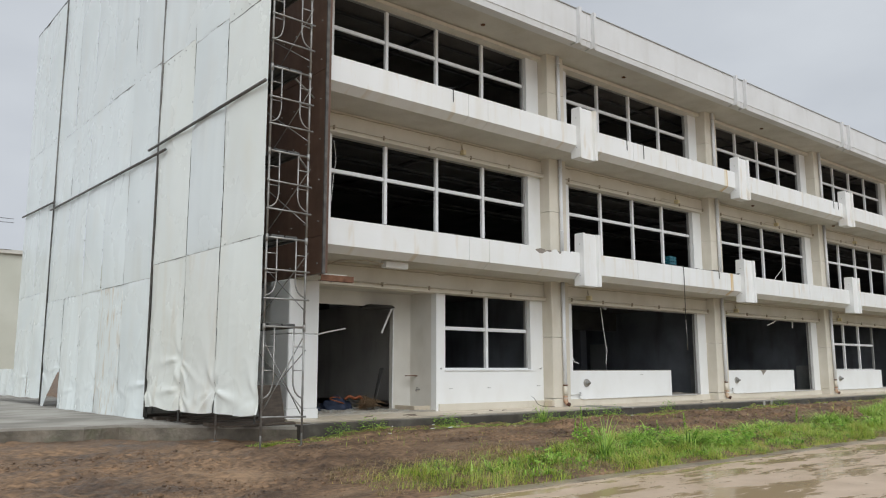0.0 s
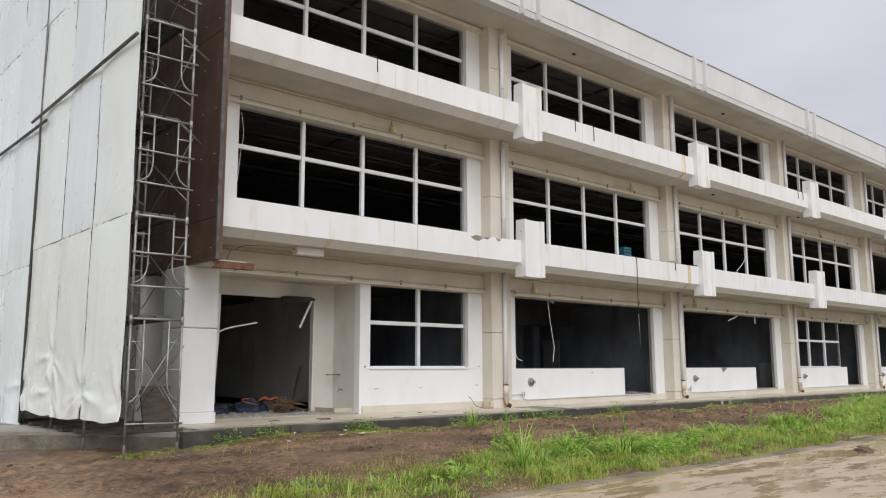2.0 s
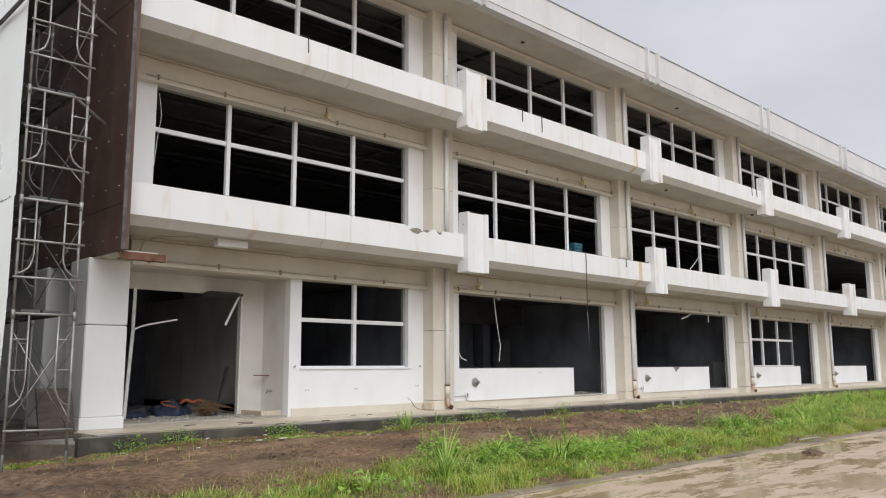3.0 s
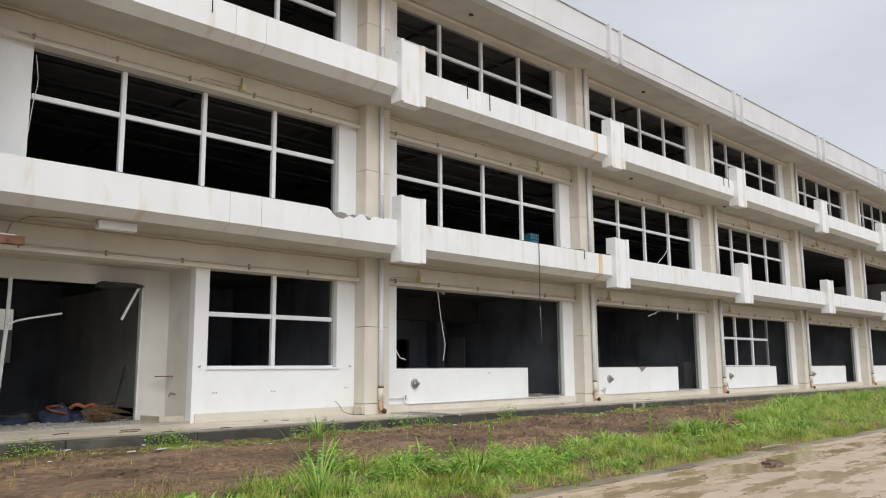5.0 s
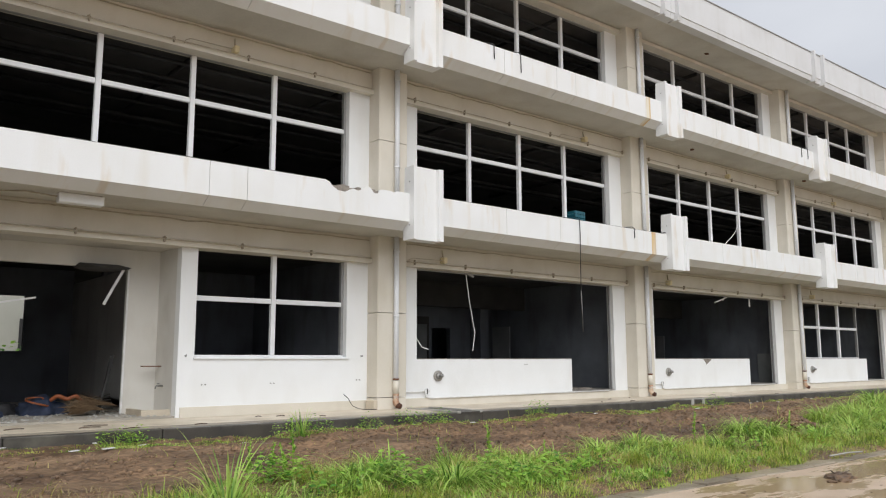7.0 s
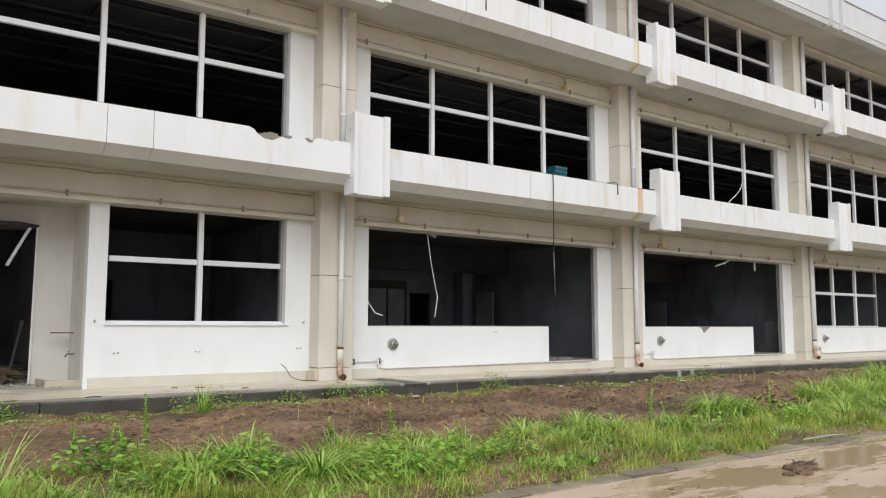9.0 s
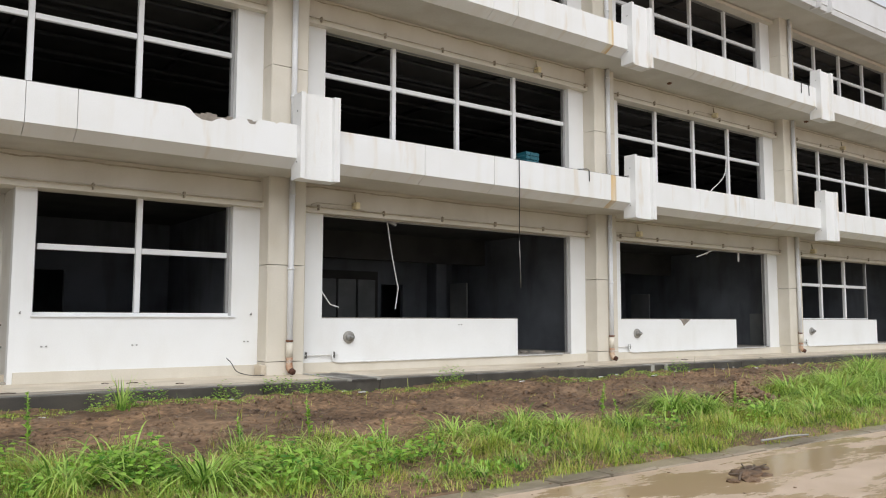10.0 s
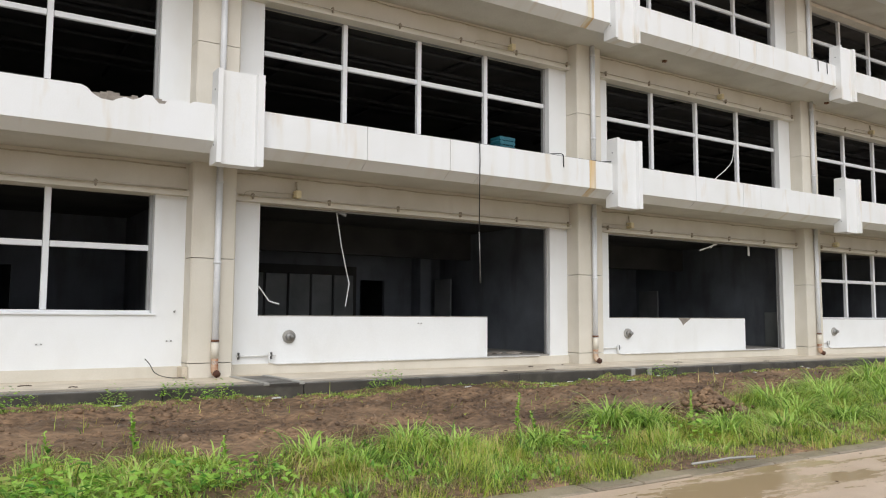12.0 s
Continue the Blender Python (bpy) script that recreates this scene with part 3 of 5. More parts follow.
def scaffold_frame(height):
    """A portal frame of galvanised tube: two posts, top bar and two curved inner stiles with rungs. The base sits at the origin."""
    f = thing("scaffold_portal", label="galvanised steel scaffold portal frame with curved inner stiles", category="scaffold frame", group="stacked scaffold frames")
    w = SX1 - SX0
    for x in (0, w):
        post = part("post", tube([(x, 0, 0), (x, 0, height)], 0.019, 10), M_STEEL, f)
        part("coupler", tube([(x, 0, height - 0.10), (x, 0, height + 0.02)], 0.029, 8), M_STEEL, post)
    part("top_bar", tube([(0, 0, height - 0.03), (w, 0, height - 0.03)], 0.019, 8), M_STEEL, f)
    for x, s in ((0, 1), (w, -1)):
        pts = [(x + s * 0.2, 0, height - 0.04), (x + s * 0.2, 0, height * 0.50), (x + s * 0.19, 0, height * 0.44), (x + s * 0.15, 0, height * 0.38), (x + s * 0.08, 0, height * 0.34), (x, 0, height * 0.32)]
        part("stile", tube(pts, 0.014, 7), M_STEEL, f)
        for k in (0.58, 0.80):
            part("rung", tube([(x, 0, height * k), (x + s * 0.2, 0, height * k)], 0.011, 6), M_STEEL, f)
    return f


frame_kind = scaffold_frame(LIFT)
frame_kind.matrix_basis = pose(SX0, SY, Z_DECK[0])
base_kind = scaffold_frame(Z_DECK[0] - 0.42)
base_kind.matrix_basis = pose(SX0, SY, 0.42)
ROWS_Y = [SY + 1.78 * k for k in range(9)]
for k, y in enumerate(ROWS_Y):
    for i in range(7):
        if (k or i) and (k < 5 or i < 7):
            copy_thing(frame_kind, pose(SX0, y, Z_DECK[i]))
    if k:
        copy_thing(base_kind, pose(SX0, y, 0.42))
for k, y in enumerate(ROWS_Y):
    for x in (SX0, SX1):
        z0 = ground_height(x, y) - 0.004 if k == 0 or (k == 1 and x == SX0) else 0.456
        j = thing("base_jack", label="steel scaffold base jack standing on the ground", category="base jack", group="scaffold jacks")
        part("jack_plate", boxes((x - 0.07, x + 0.07, y - 0.07, y + 0.07, z0, z0 + 0.012)), M_STEEL, j)
        part("jack_screw", tube([(x, y, z0 + 0.01), (x, y, 0.60)], 0.017, 8), M_STEEL, j)
# guard rails across the open end, and cross braces along the inner side
for i in range(7):
    for h in (0.45, 0.95):
        thing("guard_rail", tube([(SX0 - 0.05, SY - 0.045, Z_DECK[i] + h + 0.02 * (i % 2)), (SX1 + 0.06, SY - 0.045, Z_DECK[i] + h)], 0.016, 8), M_STEEL, "galvanised scaffold guard rail tube clamped to the posts", "rail", "scaffold guard rails")
thing("guard_rail", tube([(SX0 - 0.03, SY - 0.045, 0.72), (SX1 + 0.05, SY - 0.045, 0.70)], 0.016, 8), M_STEEL, "galvanised scaffold guard rail tube clamped to the posts", "rail", "scaffold guard rails")
for k in range(4):
    for i in range(-1, 7):
        z = Z_DECK[i] if i >= 0 else 0.55
        ya, yb = ROWS_Y[k], ROWS_Y[k + 1]
        b = thing("cross_brace", label="thin galvanised scaffold cross brace", category="brace", group="scaffold cross braces")
        part("brace_bar", tube([(SX1 + 0.025, ya, z + 0.25), (SX1 + 0.025, yb, z + 1.3)], 0.010, 6), M_STEEL, b)
        part("brace_bar", tube([(SX1 + 0.045, ya, z + 1.3), (SX1 + 0.045, yb, z + 0.25)], 0.010, 6), M_STEEL, b)
b = thing("cross_brace", label="thin galvanised scaffold cross brace across the base", category="brace", group="scaffold cross braces")
part("brace_bar", tube([(SX0, SY + 0.04, 0.75), (SX1, SY + 0.04, 2.05)], 0.010, 6), M_STEEL, b)
part("brace_bar", tube([(SX0, SY + 0.06, 2.05), (SX1, SY + 0.06, 0.75)], 0.010, 6), M_STEEL, b)
M_DECK = mat("weathered_steel_deck", (0.12, 0.12, 0.115), (0.07, 0.07, 0.068), 4.0, 0.55, 0.5, 0.1)
for k in range(5):
    for i in range(7):
        for x in (SX0 + 0.22, SX0 + 0.49):
            d = thing("deck_plank", label="grey steel scaffold deck plank", category="plank", group="scaffold deck planks")
            part("deck_plate", soft_box(x - 0.12, x + 0.12, ROWS_Y[k] + 0.02, ROWS_Y[k + 1] - 0.02, Z_DECK[i] - 0.01, Z_DECK[i] + 0.03, 0.006), M_DECK, d)
            for dx in (-0.105, 0.105):
                part("deck_rib", boxes((x + dx - 0.012, x + dx + 0.012, ROWS_Y[k] + 0.03, ROWS_Y[k + 1] - 0.03, Z_DECK[i] - 0.05, Z_DECK[i] - 0.01)), M_DECK, d)
# loose tubes poking towards the wall
for p, q in (((6.9, 12.8, 7.06), (7.95, 13.6, 6.98)), ((6.95, 12.5, 5.42), (7.85, 13.55, 5.40))):
    thing("wall_tie_tube", tube([p, q], 0.022, 8), M_STEEL, "galvanised tie tube from the scaffold to the wall", "tube", "scaffold ties")

# ---- scaffold sheets ----
TX = 6.27


TIES = [(15.68, 1.73, 1.0), (15.67, 1.12, 1.3), (14.08, 1.15, 1.2), (17.43, 1.21, 1.0), (12.38, 1.0, 0.8), (21.2, 1.2, 0.35), (19.4, 1.1, 0.4), (26.34, 1.51, 0.9), (24.5, 1.59, 0.7), (22.9, 1.0, 0.35), (28.2, 1.3, 0.6)]


def sheet_relief(y, z, y0, y1, z0, z1, seed, low_row):
    """How far a hanging sheet stands out from its scaffold: broad billow, slanting folds, and creases that run to the ties."""
    u, v = (y - y0) / (y1 - y0), (z - z0) / (z1 - z0)
    out = 0.045 * math.sin(math.pi * u) * math.sin(math.pi * min(1.0, max(0.0, v))) ** 0.6 * (0.6 + 0.5 * noise.noise(Vector((y * 0.3, z * 0.3, 5.0))))
    fold = noise.noise(Vector((y * 2.2 + z * 0.22, z * 0.16, seed * 1.3)))
    out += 0.007 * (1 - abs(fold)) ** 4 + 0.02 * noise.noise(Vector((y * 1.2, z * 0.5, seed)))
    out += 0.006 * (1 - abs(noise.noise(Vector((y * 0.9 + z * 0.55, z * 0.5 - y * 0.2, seed * 2.1))))) ** 9
    if low_row:
        for ty, tz, k in TIES:
            dy, dz = y - ty, z - tz
            r = math.hypot(dy, dz)
            if r > 1.9:
                continue
            a = math.atan2(dz, dy)
            crease = 0.0
            for n in range(5):
                aim = -2.75 + 0.62 * n + 0.22 * math.sin(ty * 7 + n * 2.9)
                d = abs((a - aim + math.pi) % math.tau - math.pi)
                crease += math.exp(-(d / 0.11) ** 2) * (0.6 + 0.4 * math.sin(n * 4.1 + ty))
            up = math.exp(-(((a - 1.9 + math.pi) % math.tau - math.pi) / 0.25) ** 2) + math.exp(-(((a - 1.1 + math.pi) % math.tau - math.pi) / 0.25) ** 2)
            out += 0.075 * k * (crease + 0.5 * up) * min(1.0, r * 3.5) * math.exp(-r * 1.6) - 0.02 * k * math.exp(-(r / 0.2) ** 2)
        low = max(0.0, 1 - (z - z0) / 1.1)
        out += 0.11 * low ** 2 * math.sin(math.pi * u) * (0.7 + 0.5 * noise.noise(Vector((y * 1.4, seed, 0))))
    out += 0.006 * (1 - abs(noise.noise(Vector((y * 1.5 + z * 1.1, z * 1.9 - y * 0.8, seed * 0.7))))) ** 12 * (max(0.0, 1.25 - 0.45 * (z - z0)) if low_row else 0.25)
    return out


def sheet(y0, y1, z0, z1, seed, low_row, lift, sag=0.0, torn=False):
    ny, nz = (44, 76) if low_row else (26, 40)
    bm = bmesh.new()
    grid = []
    for j in range(nz + 1):
        v = j / nz
        row = []
        for i in range(ny + 1):
            u = i / ny
            y, z = y0 + u * (y1 - y0), z0 + v * (z1 - z0)
            if low_row:
                hem = 0.05 * noise.noise(Vector((y * 1.1, seed, 1))) + 0.10 * (0.25 - (u - 0.5) ** 2) * (1 if seed < 9 else 0.4)
                z -= hem * (1 - v) ** 6
                if torn:
                    y = y + (y1 - y0) * 0.75 * (1 - u) * max(0.0, 1 - (z - z0) / 1.15)
            z += sag * math.sin(math.pi * u) * (v ** 8 - (0 if low_row else (1 - v) ** 8))
            row.append(bm.verts.new((TX - lift - sheet_relief(y, z, y0, y1, z0, z1, seed, low_row), y, z)))
        grid.append(row)
    for a, b in zip(grid, grid[1:]):
        for i in range(ny):
            f = bm.faces.new((a[i], a[i + 1], b[i + 1], b[i]))
            f.smooth = True
    return bm


SEAMS = [12.30, 14.02, 15.65, 17.50, 19.42, 21.15, 22.80, 24.50, 26.30, 28.20, 30.10]
FEET = [0.74, 0.72, 0.74, 0.44, 0.40, 0.40, 0.40, 0.40, 0.68, 0.66]
rng = random.Random(7)
for c in range(10):
    group = 0 if c < 3 else 1 if c < 8 else 2
    seam_low, seam_top = (3.80, 3.53, 3.90)[group], (8.35 - 0.12 * (1 - c), 8.55, 8.75)[group]
    for r, (za, zb) in enumerate(((FEET[c], seam_low - 0.003), (seam_low + 0.004, seam_top - 0.003), (seam_top + 0.004, 13.35))):
        gap = 0.035 if c in (3, 8) else 0.020 if c in (1, 2) and r == 0 else 0.014 if c in (1, 4) and r == 1 or c == 4 and r == 0 else 0.004
        look_of = {(0, 0): M_TARP_CREAM, (1, 0): M_TARP_OLD, (2, 0): M_TARP_OLD, (4, 0): M_TARP_RUST, (0, 1): M_TARP_CREAM, (2, 1): M_TARP_CREAM, (0, 2): M_TARP_CREAM}.get((c, r), M_TARP)
        says = "white plastic scaffold sheet tied with folds at its foot" if r == 0 else "white plastic scaffold sheet laced to the scaffold tubes"
        if (c, r) == (4, 0):
            says = "white plastic scaffold sheet with rusty brown stains"
        if (c, r) == (7, 0):
            says = "white plastic scaffold sheet pulled aside at its foot"
        thing("scaffold_sheet", sheet(SEAMS[c] + gap, SEAMS[c + 1] - 0.008, za, zb, c * 3 + r, r == 0, 0.003 * r, 0.0, (c, r) == (7, 0)), look_of, says, "sheet", "scaffold sheets")
thing("scaffold_sheet", sheet(30.12, 32.9, 0.66, 1.55, 40, True, 0.0), M_TARP, "low white plastic sheet at the end of the scaffold", "sheet", "scaffold sheets")
M_TIE = mat("grey_lacing", (0.30, 0.30, 0.29), None, 5.0, 0.7)
# lacing knots along the seams
knot = mesh_of("sheet_tie", tube([(-0.006, -0.012, 0.0), (-0.015, 0.0, 0.008), (-0.006, 0.012, 0.0), (-0.012, 0.004, -0.03)], 0.004, 4), M_TIE)
lacing = thing("sheet_lacing", label="short grey lacing cords along the sheet seams", category="cord")
for c in range(1, 10):
    for k in range(14):
        ob = part("sheet_tie", knot, M_TIE, lacing)
        ob.matrix_basis = pose(TX - 0.01, SEAMS[c] - 0.004, 1.3 + 0.82 * k + rng.uniform(-0.06, 0.06), rng.uniform(-20, 20), 0, 0)
for c in range(10):
    for zz in ((3.80, 8.33) if c < 3 else (3.53, 8.52) if c < 8 else (3.90, 8.72)):
        for k in range(5):
            ob = part("sheet_tie", knot, M_TIE, lacing)
            ob.matrix_basis = pose(TX - 0.02, SEAMS[c] + 0.15 + 0.33 * k, zz + rng.uniform(-0.02, 0.02), 90, 0, rng.uniform(-20, 20))
# tubes over the sheets
M_OLDSTEEL = mat("dull_scaffold_tube", (0.16, 0.155, 0.145), (0.09, 0.085, 0.08), 6.0, 0.5, 0.5, 0.05)
for pa, pb in (((12.25, 6.55), (17.95, 6.5)), ((16.9, 6.30), (26.4, 6.42)), ((26.0, 6.62), (30.15, 6.75))):
    thing("sheet_tube", tube([(TX - 0.085, pa[0], pa[1]), (TX - 0.085, pb[0], pb[1])], 0.03, 8), M_OLDSTEEL, "dull steel tube clamped across the scaffold sheets", "tube", "tubes across the sheets")
for c in (3, 8):
    thing("scaffold_standard", tube([(TX - 0.02, SEAMS[c] + 0.02, 0.5), (TX - 0.02, SEAMS[c] + 0.02, 13.5)], 0.026, 8), M_OLDSTEEL, "dull steel upright tube between the scaffold sheets", "tube", "uprights between the sheets")
thing("sheet_tube", tube([(TX, 12.2, 13.38), (TX, 30.1, 13.38)], 0.024, 8), M_OLDSTEEL, "dull steel tube along the top of the sheets", "tube", "tubes across the sheets")

# ---- concrete pad under the scaffold ----
def pad_mesh(z0, z1):
    out = [(7.62, 13.30), (7.0, 14.05), (6.15, 15.3), (5.6, 15.75), (5.3, 16.15), (4.6, 16.0), (3.9, 16.35), (3.3, 16.4), (2.4, 16.75), (1.0, 16.8), (-14, 17.6), (-14, 48), (8.7, 48), (8.7, 13.30)]
    bm = bmesh.new()
    a = [bm.verts.new((x, y, z0)) for x, y in out]
    b = [bm.verts.new((x, y, z1)) for x, y in out]
    n = len(out)
    for i in range(n):
        bm.faces.new((a[i], a[(i + 1) % n], b[(i + 1) % n], b[i]))
    bm.faces.new(b)
    bm.faces.new(a[::-1])
    return bm


thing("pavement_footing", pad_mesh(0.0, 0.405), mat("dark_broken_concrete", (0.21, 0.18, 0.14), (0.09, 0.078, 0.06), 1.8, 0.6, bump=0.8, fine=12.0, depth=0.05, stain=(0.09, 0.11, 0.05), stain_amount=0.5, stain_scale=(1, 1, 1)), "dark broken concrete footing of the pad", "pavement", kind="structure")
M_YARD = mat("wet_stained_yard_concrete", (0.36, 0.34, 0.30), (0.21, 0.195, 0.17), 0.7, 0.8, bump=0.25, stain=(0.11, 0.09, 0.07), stain_amount=0.75, stain_scale=(0.6, 0.6, 0.6))
thing("pavement_pad", pad_mesh(0.405, 0.455), M_YARD, "cracked grey concrete pad with broken edge", "pavement", kind="structure")
M_OLDWOOD = mat("dark_wet_timber", (0.10, 0.075, 0.055), (0.055, 0.042, 0.032), 3.0, 0.6, bump=0.3, stretch=(1, 1, 6))
for k in range(9):
    yy = 13.9 + 0.62 * k
    thing("plank", soft_box(6.42 - 0.05 * (k % 3), 7.9 + 0.15 * (k % 2), yy, yy + 0.2, 0.456, 0.50 + 0.02 * (k % 2), 0.008), M_OLDWOOD, "dark wet timber plank lying under the scaffold", "plank", "planks under the scaffold")
leaning = thing("plywood_board", boxes((-0.3, 0.3, -0.02, 0.02, 0, 0.75)), M_OLDWOOD, "dark wet plywood board leaning on the pier", "board", at=(7.75, 14.55, 0.47, -14, 0, 12))

# ---- end of the building: brown boards, pier, trims ----
boards = thing("end_boards", kind="structure", label="dark brown end wall boards with grey bolts", category="wall")
for za, zb in ((3.42, 4.17), (4.18, 7.67), (7.68, 11.2), (11.21, 13.0)):
    for ya in (13.60, 15.9, 18.2, 20.5, 22.8, 25.1):
        part("board", soft_box(X0 - 0.135, X0 - 0.10, ya + 0.003, ya + 2.297, za, zb, 0.004), M_BROWN, boards)
bolt = mesh_of("bolt", tube([(-0.03, 0, 0), (0, 0, 0)], 0.013, 6), M_STEEL)
for r in range(11):
    for c in range(9):
        ob = part("bolt", bolt, M_STEEL, boards)
        ob.matrix_basis = pose(X0 - 0.135, 13.75 + 0.55 * c + 0.1 * noise.noise(Vector((c, r, 0))), 3.62 + 0.86 * r + 0.05 * noise.noise(Vector((r, c, 5))))
thing("corner_trim", soft_box(X0 - 0.14, X0 - 0.075, 13.555, 13.60, 3.40, 13.0, 0.006), M_OLDSTEEL, "dull galvanised steel corner trim of the end wall", "trim", kind="structure")
thing("rusty_channel", prism([(13.62, 3.27), (13.62, 3.39), (13.74, 3.39), (13.74, 3.375), (13.635, 3.375), (13.635, 3.285), (13.74, 3.285), (13.74, 3.27)], X0 - 0.12, 9.0), M_RUST, "rusty steel channel at the foot of the end wall", "channel", kind="structure")
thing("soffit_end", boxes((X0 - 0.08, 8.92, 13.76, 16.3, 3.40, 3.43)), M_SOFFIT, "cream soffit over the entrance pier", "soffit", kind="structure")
pier = thing("pier", kind="structure", label="white painted entrance pier with a low base", category="pier")
part("pier_shaft", soft_box(8.16, 8.88, 14.75, 15.6, 2.255, 3.40, 0.02), M_WHITE, pier)
part("pier_shaft", soft_box(8.16, 8.88, 14.75, 15.6, 0.70, 2.245, 0.02), M_WHITE, pier)
part("pier_base", soft_box(8.145, 8.895, 14.735, 15.6, Z_PLINTH, 0.70, 0.01), M_WHITE, pier)
thing("pier_rear", soft_box(8.16, 8.75, 16.8, 17.6, 0.45, 3.42, 0.03), M_WHITE, "white painted pier on the end wall", "pier", kind="structure")

# ---- entrance ----
M_STRIP = mat("torn_white_trim", (0.80, 0.80, 0.79), (0.66, 0.66, 0.64), 6.0, 0.5)
thing("door_jamb_strip", strip([(9.62, 16.26, 3.08), (9.60, 16.24, 2.2), (9.50, 16.2, 0.56)], 0.06, 0.035), M_STRIP, "torn white door jamb strip standing in the doorway", "trim")
thing("bent_trim", strip([(9.60, 16.2, 2.26), (9.75, 16.2, 2.33), (9.92, 16.2, 2.375), (10.48, 16.2, 2.485)], 0.03, 0.03), M_STRIP, "bent white trim strip sticking out of the doorway", "trim")
thing("bent_trim", strip([(11.87, 16.2, 3.06), (11.70, 16.2, 2.72), (11.55, 16.2, 2.41)], 0.045, 0.03), M_STRIP, "bent white trim strip hanging from the door head", "trim")
thing("door_edge_trim", strip([(11.955, 16.285, 0.55), (11.975, 16.285, 3.04)], 0.03, 0.03), M_STRIP, "thin white metal edge of the torn-out doorway", "trim")
thing("broken_lintel", lump(0.5, 3.0, 0.12, at=(11.55, 16.36, 3.06)), M_DARK, "broken dark edge of the door head", "rubble")
shelf = thing("wall_rail", soft_box(12.20, 12.53, 16.0, 16.1, 1.345, 1.365, 0.004), M_RUST, "rusty steel rail on the recess wall", "rail")
tap = thing("wall_tap", label="small old brass tap on the recess wall", category="tap")
part("tap_body", tube([(12.53, 15.9, 1.02), (12.42, 15.9, 1.02), (12.40, 15.9, 0.97)], 0.016, 8), M_STEEL, tap)
part("tap_handle", tube([(12.45, 15.86, 1.055), (12.45, 15.94, 1.055)], 0.01, 6), M_STEEL, tap)
basin = thing("basin_kerb", boxes((12.05, 12.53, 15.50, 15.58, Z_PLINTH, 0.63), (12.05, 12.13, 15.58, 16.3, Z_PLINTH, 0.63)), M_PLINTH, "broken concrete basin kerb in the recess", "kerb")
M_BLUE = mat("dark_blue_fabric", (0.035, 0.05, 0.10), (0.02, 0.03, 0.055), 6.0, 0.7, bump=0.4)
M_ORANGE = mat("orange_hose", (0.34, 0.10, 0.035), (0.24, 0.07, 0.025), 6.0, 0.5)
M_STRAW = mat("dry_straw", (0.25, 0.165, 0.09), (0.15, 0.095, 0.05), 12.0, 0.9)
rng = random.Random(3)


def cloth_heap(name, at, sx, sy, sz, material, label, category, seed):
    bm = bmesh.new()
    bmesh.ops.create_icosphere(bm, subdivisions=4, radius=1.0)
    for v in bm.verts:
        k = 1 + 0.28 * noise.noise(v.co * 1.6 + Vector((seed, 0, 0))) + 0.14 * noise.noise(v.co * 4.0 + Vector((0, seed, 0)))
        v.co = Vector((v.co.x * sx * k, v.co.y * sy * k, max(v.co.z * sz * k, -0.02)))
    for f in bm.faces:
        f.smooth = True
    return thing(name, bm, material, label, category, at=at)


cloth_heap("sack", (10.9, 17.2, 0.53), 0.42, 0.3, 0.30, M_BLUE, "crumpled dark blue cloth bundle on the floor", "bundle", 1.0)
cloth_heap("sack", (10.2, 17.5, 0.53), 0.45, 0.35, 0.24, mat("black_sheet_heap", (0.03, 0.03, 0.033), None, 5.0, 0.6), "crumpled black plastic heap on the floor", "bundle", 2.0)
cloth_heap("sack", (10.0, 17.0, 0.53), 0.3, 0.22, 0.13, M_BLUE, "flat dark blue cloth heap on the floor", "bundle", 5.0)


def curved(pts, n=6):
    """A smooth line through the given points."""
    p = [Vector(q) for q in pts]
    p = [p[0] * 2 - p[1]] + p + [p[-1] * 2 - p[-2]]
    out = []
    for i in range(1, len(p) - 2):
        for k in range(n):
            t = k / n
            out.append(0.5 * (2 * p[i] + (p[i + 1] - p[i - 1]) * t + (2 * p[i - 1] - 5 * p[i] + 4 * p[i + 1] - p[i + 2]) * t * t + (3 * p[i] - p[i - 1] - 3 * p[i + 1] + p[i + 2]) * t ** 3))
    return [tuple(q) for q in out] + [tuple(p[-2])]


hose = thing("hose", label="orange rubber hose looped over the bundle", category="hose")
pts = []
for k in range(40):
    a = k * 0.2
    pts.append((10.72 + 0.16 * math.cos(a) + 0.003 * k, 17.0 + 0.12 * math.sin(a), 0.62 + 0.10 * (1 + math.sin(a * 0.5 + 1)) + 0.001 * k))
part("hose_loop", tube(pts, 0.018, 7), M_ORANGE, hose)
part("hose_loop", tube(curved([(10.98, 16.95, 0.78), (11.08, 16.88, 0.85), (11.22, 16.86, 0.80), (11.36, 16.85, 0.84), (11.46, 16.86, 0.74), (11.45, 16.86, 0.62), (11.38, 16.85, 0.56)]), 0.036, 8), M_ORANGE, hose)


def broom(at, seed):
    b = thing("straw_broom", label="old straw broom lying on the entrance floor", category="broom", group="straw brooms", at=at)
    part("broom_stick", tube([(0, 0, 0.05), (0.55, -0.1, 0.03), (1.05, -0.2, 0.03)], 0.014, 6), M_OLDWOOD, b)
    r2 = random.Random(seed)
    bm = bmesh.new()
    for k in range(240):
        tip = (-0.55 + r2.uniform(-0.1, 0.1), r2.gauss(0, 0.13), max(0.02, 0.12 + r2.gauss(0, 0.07)))
        tube([(0.05, r2.gauss(0, 0.02), 0.07), (tip[0] * 0.5, tip[1] * 0.4, 0.09 + tip[2] * 0.3), tip], 0.0028, 3, bm, False)
    part("bristles", bm, M_STRAW, b)
    return b


broom((11.75, 16.5, 0.53, 0, 0, 8), 1)
broom((11.95, 16.65, 0.60, 0, 0, -14), 2)
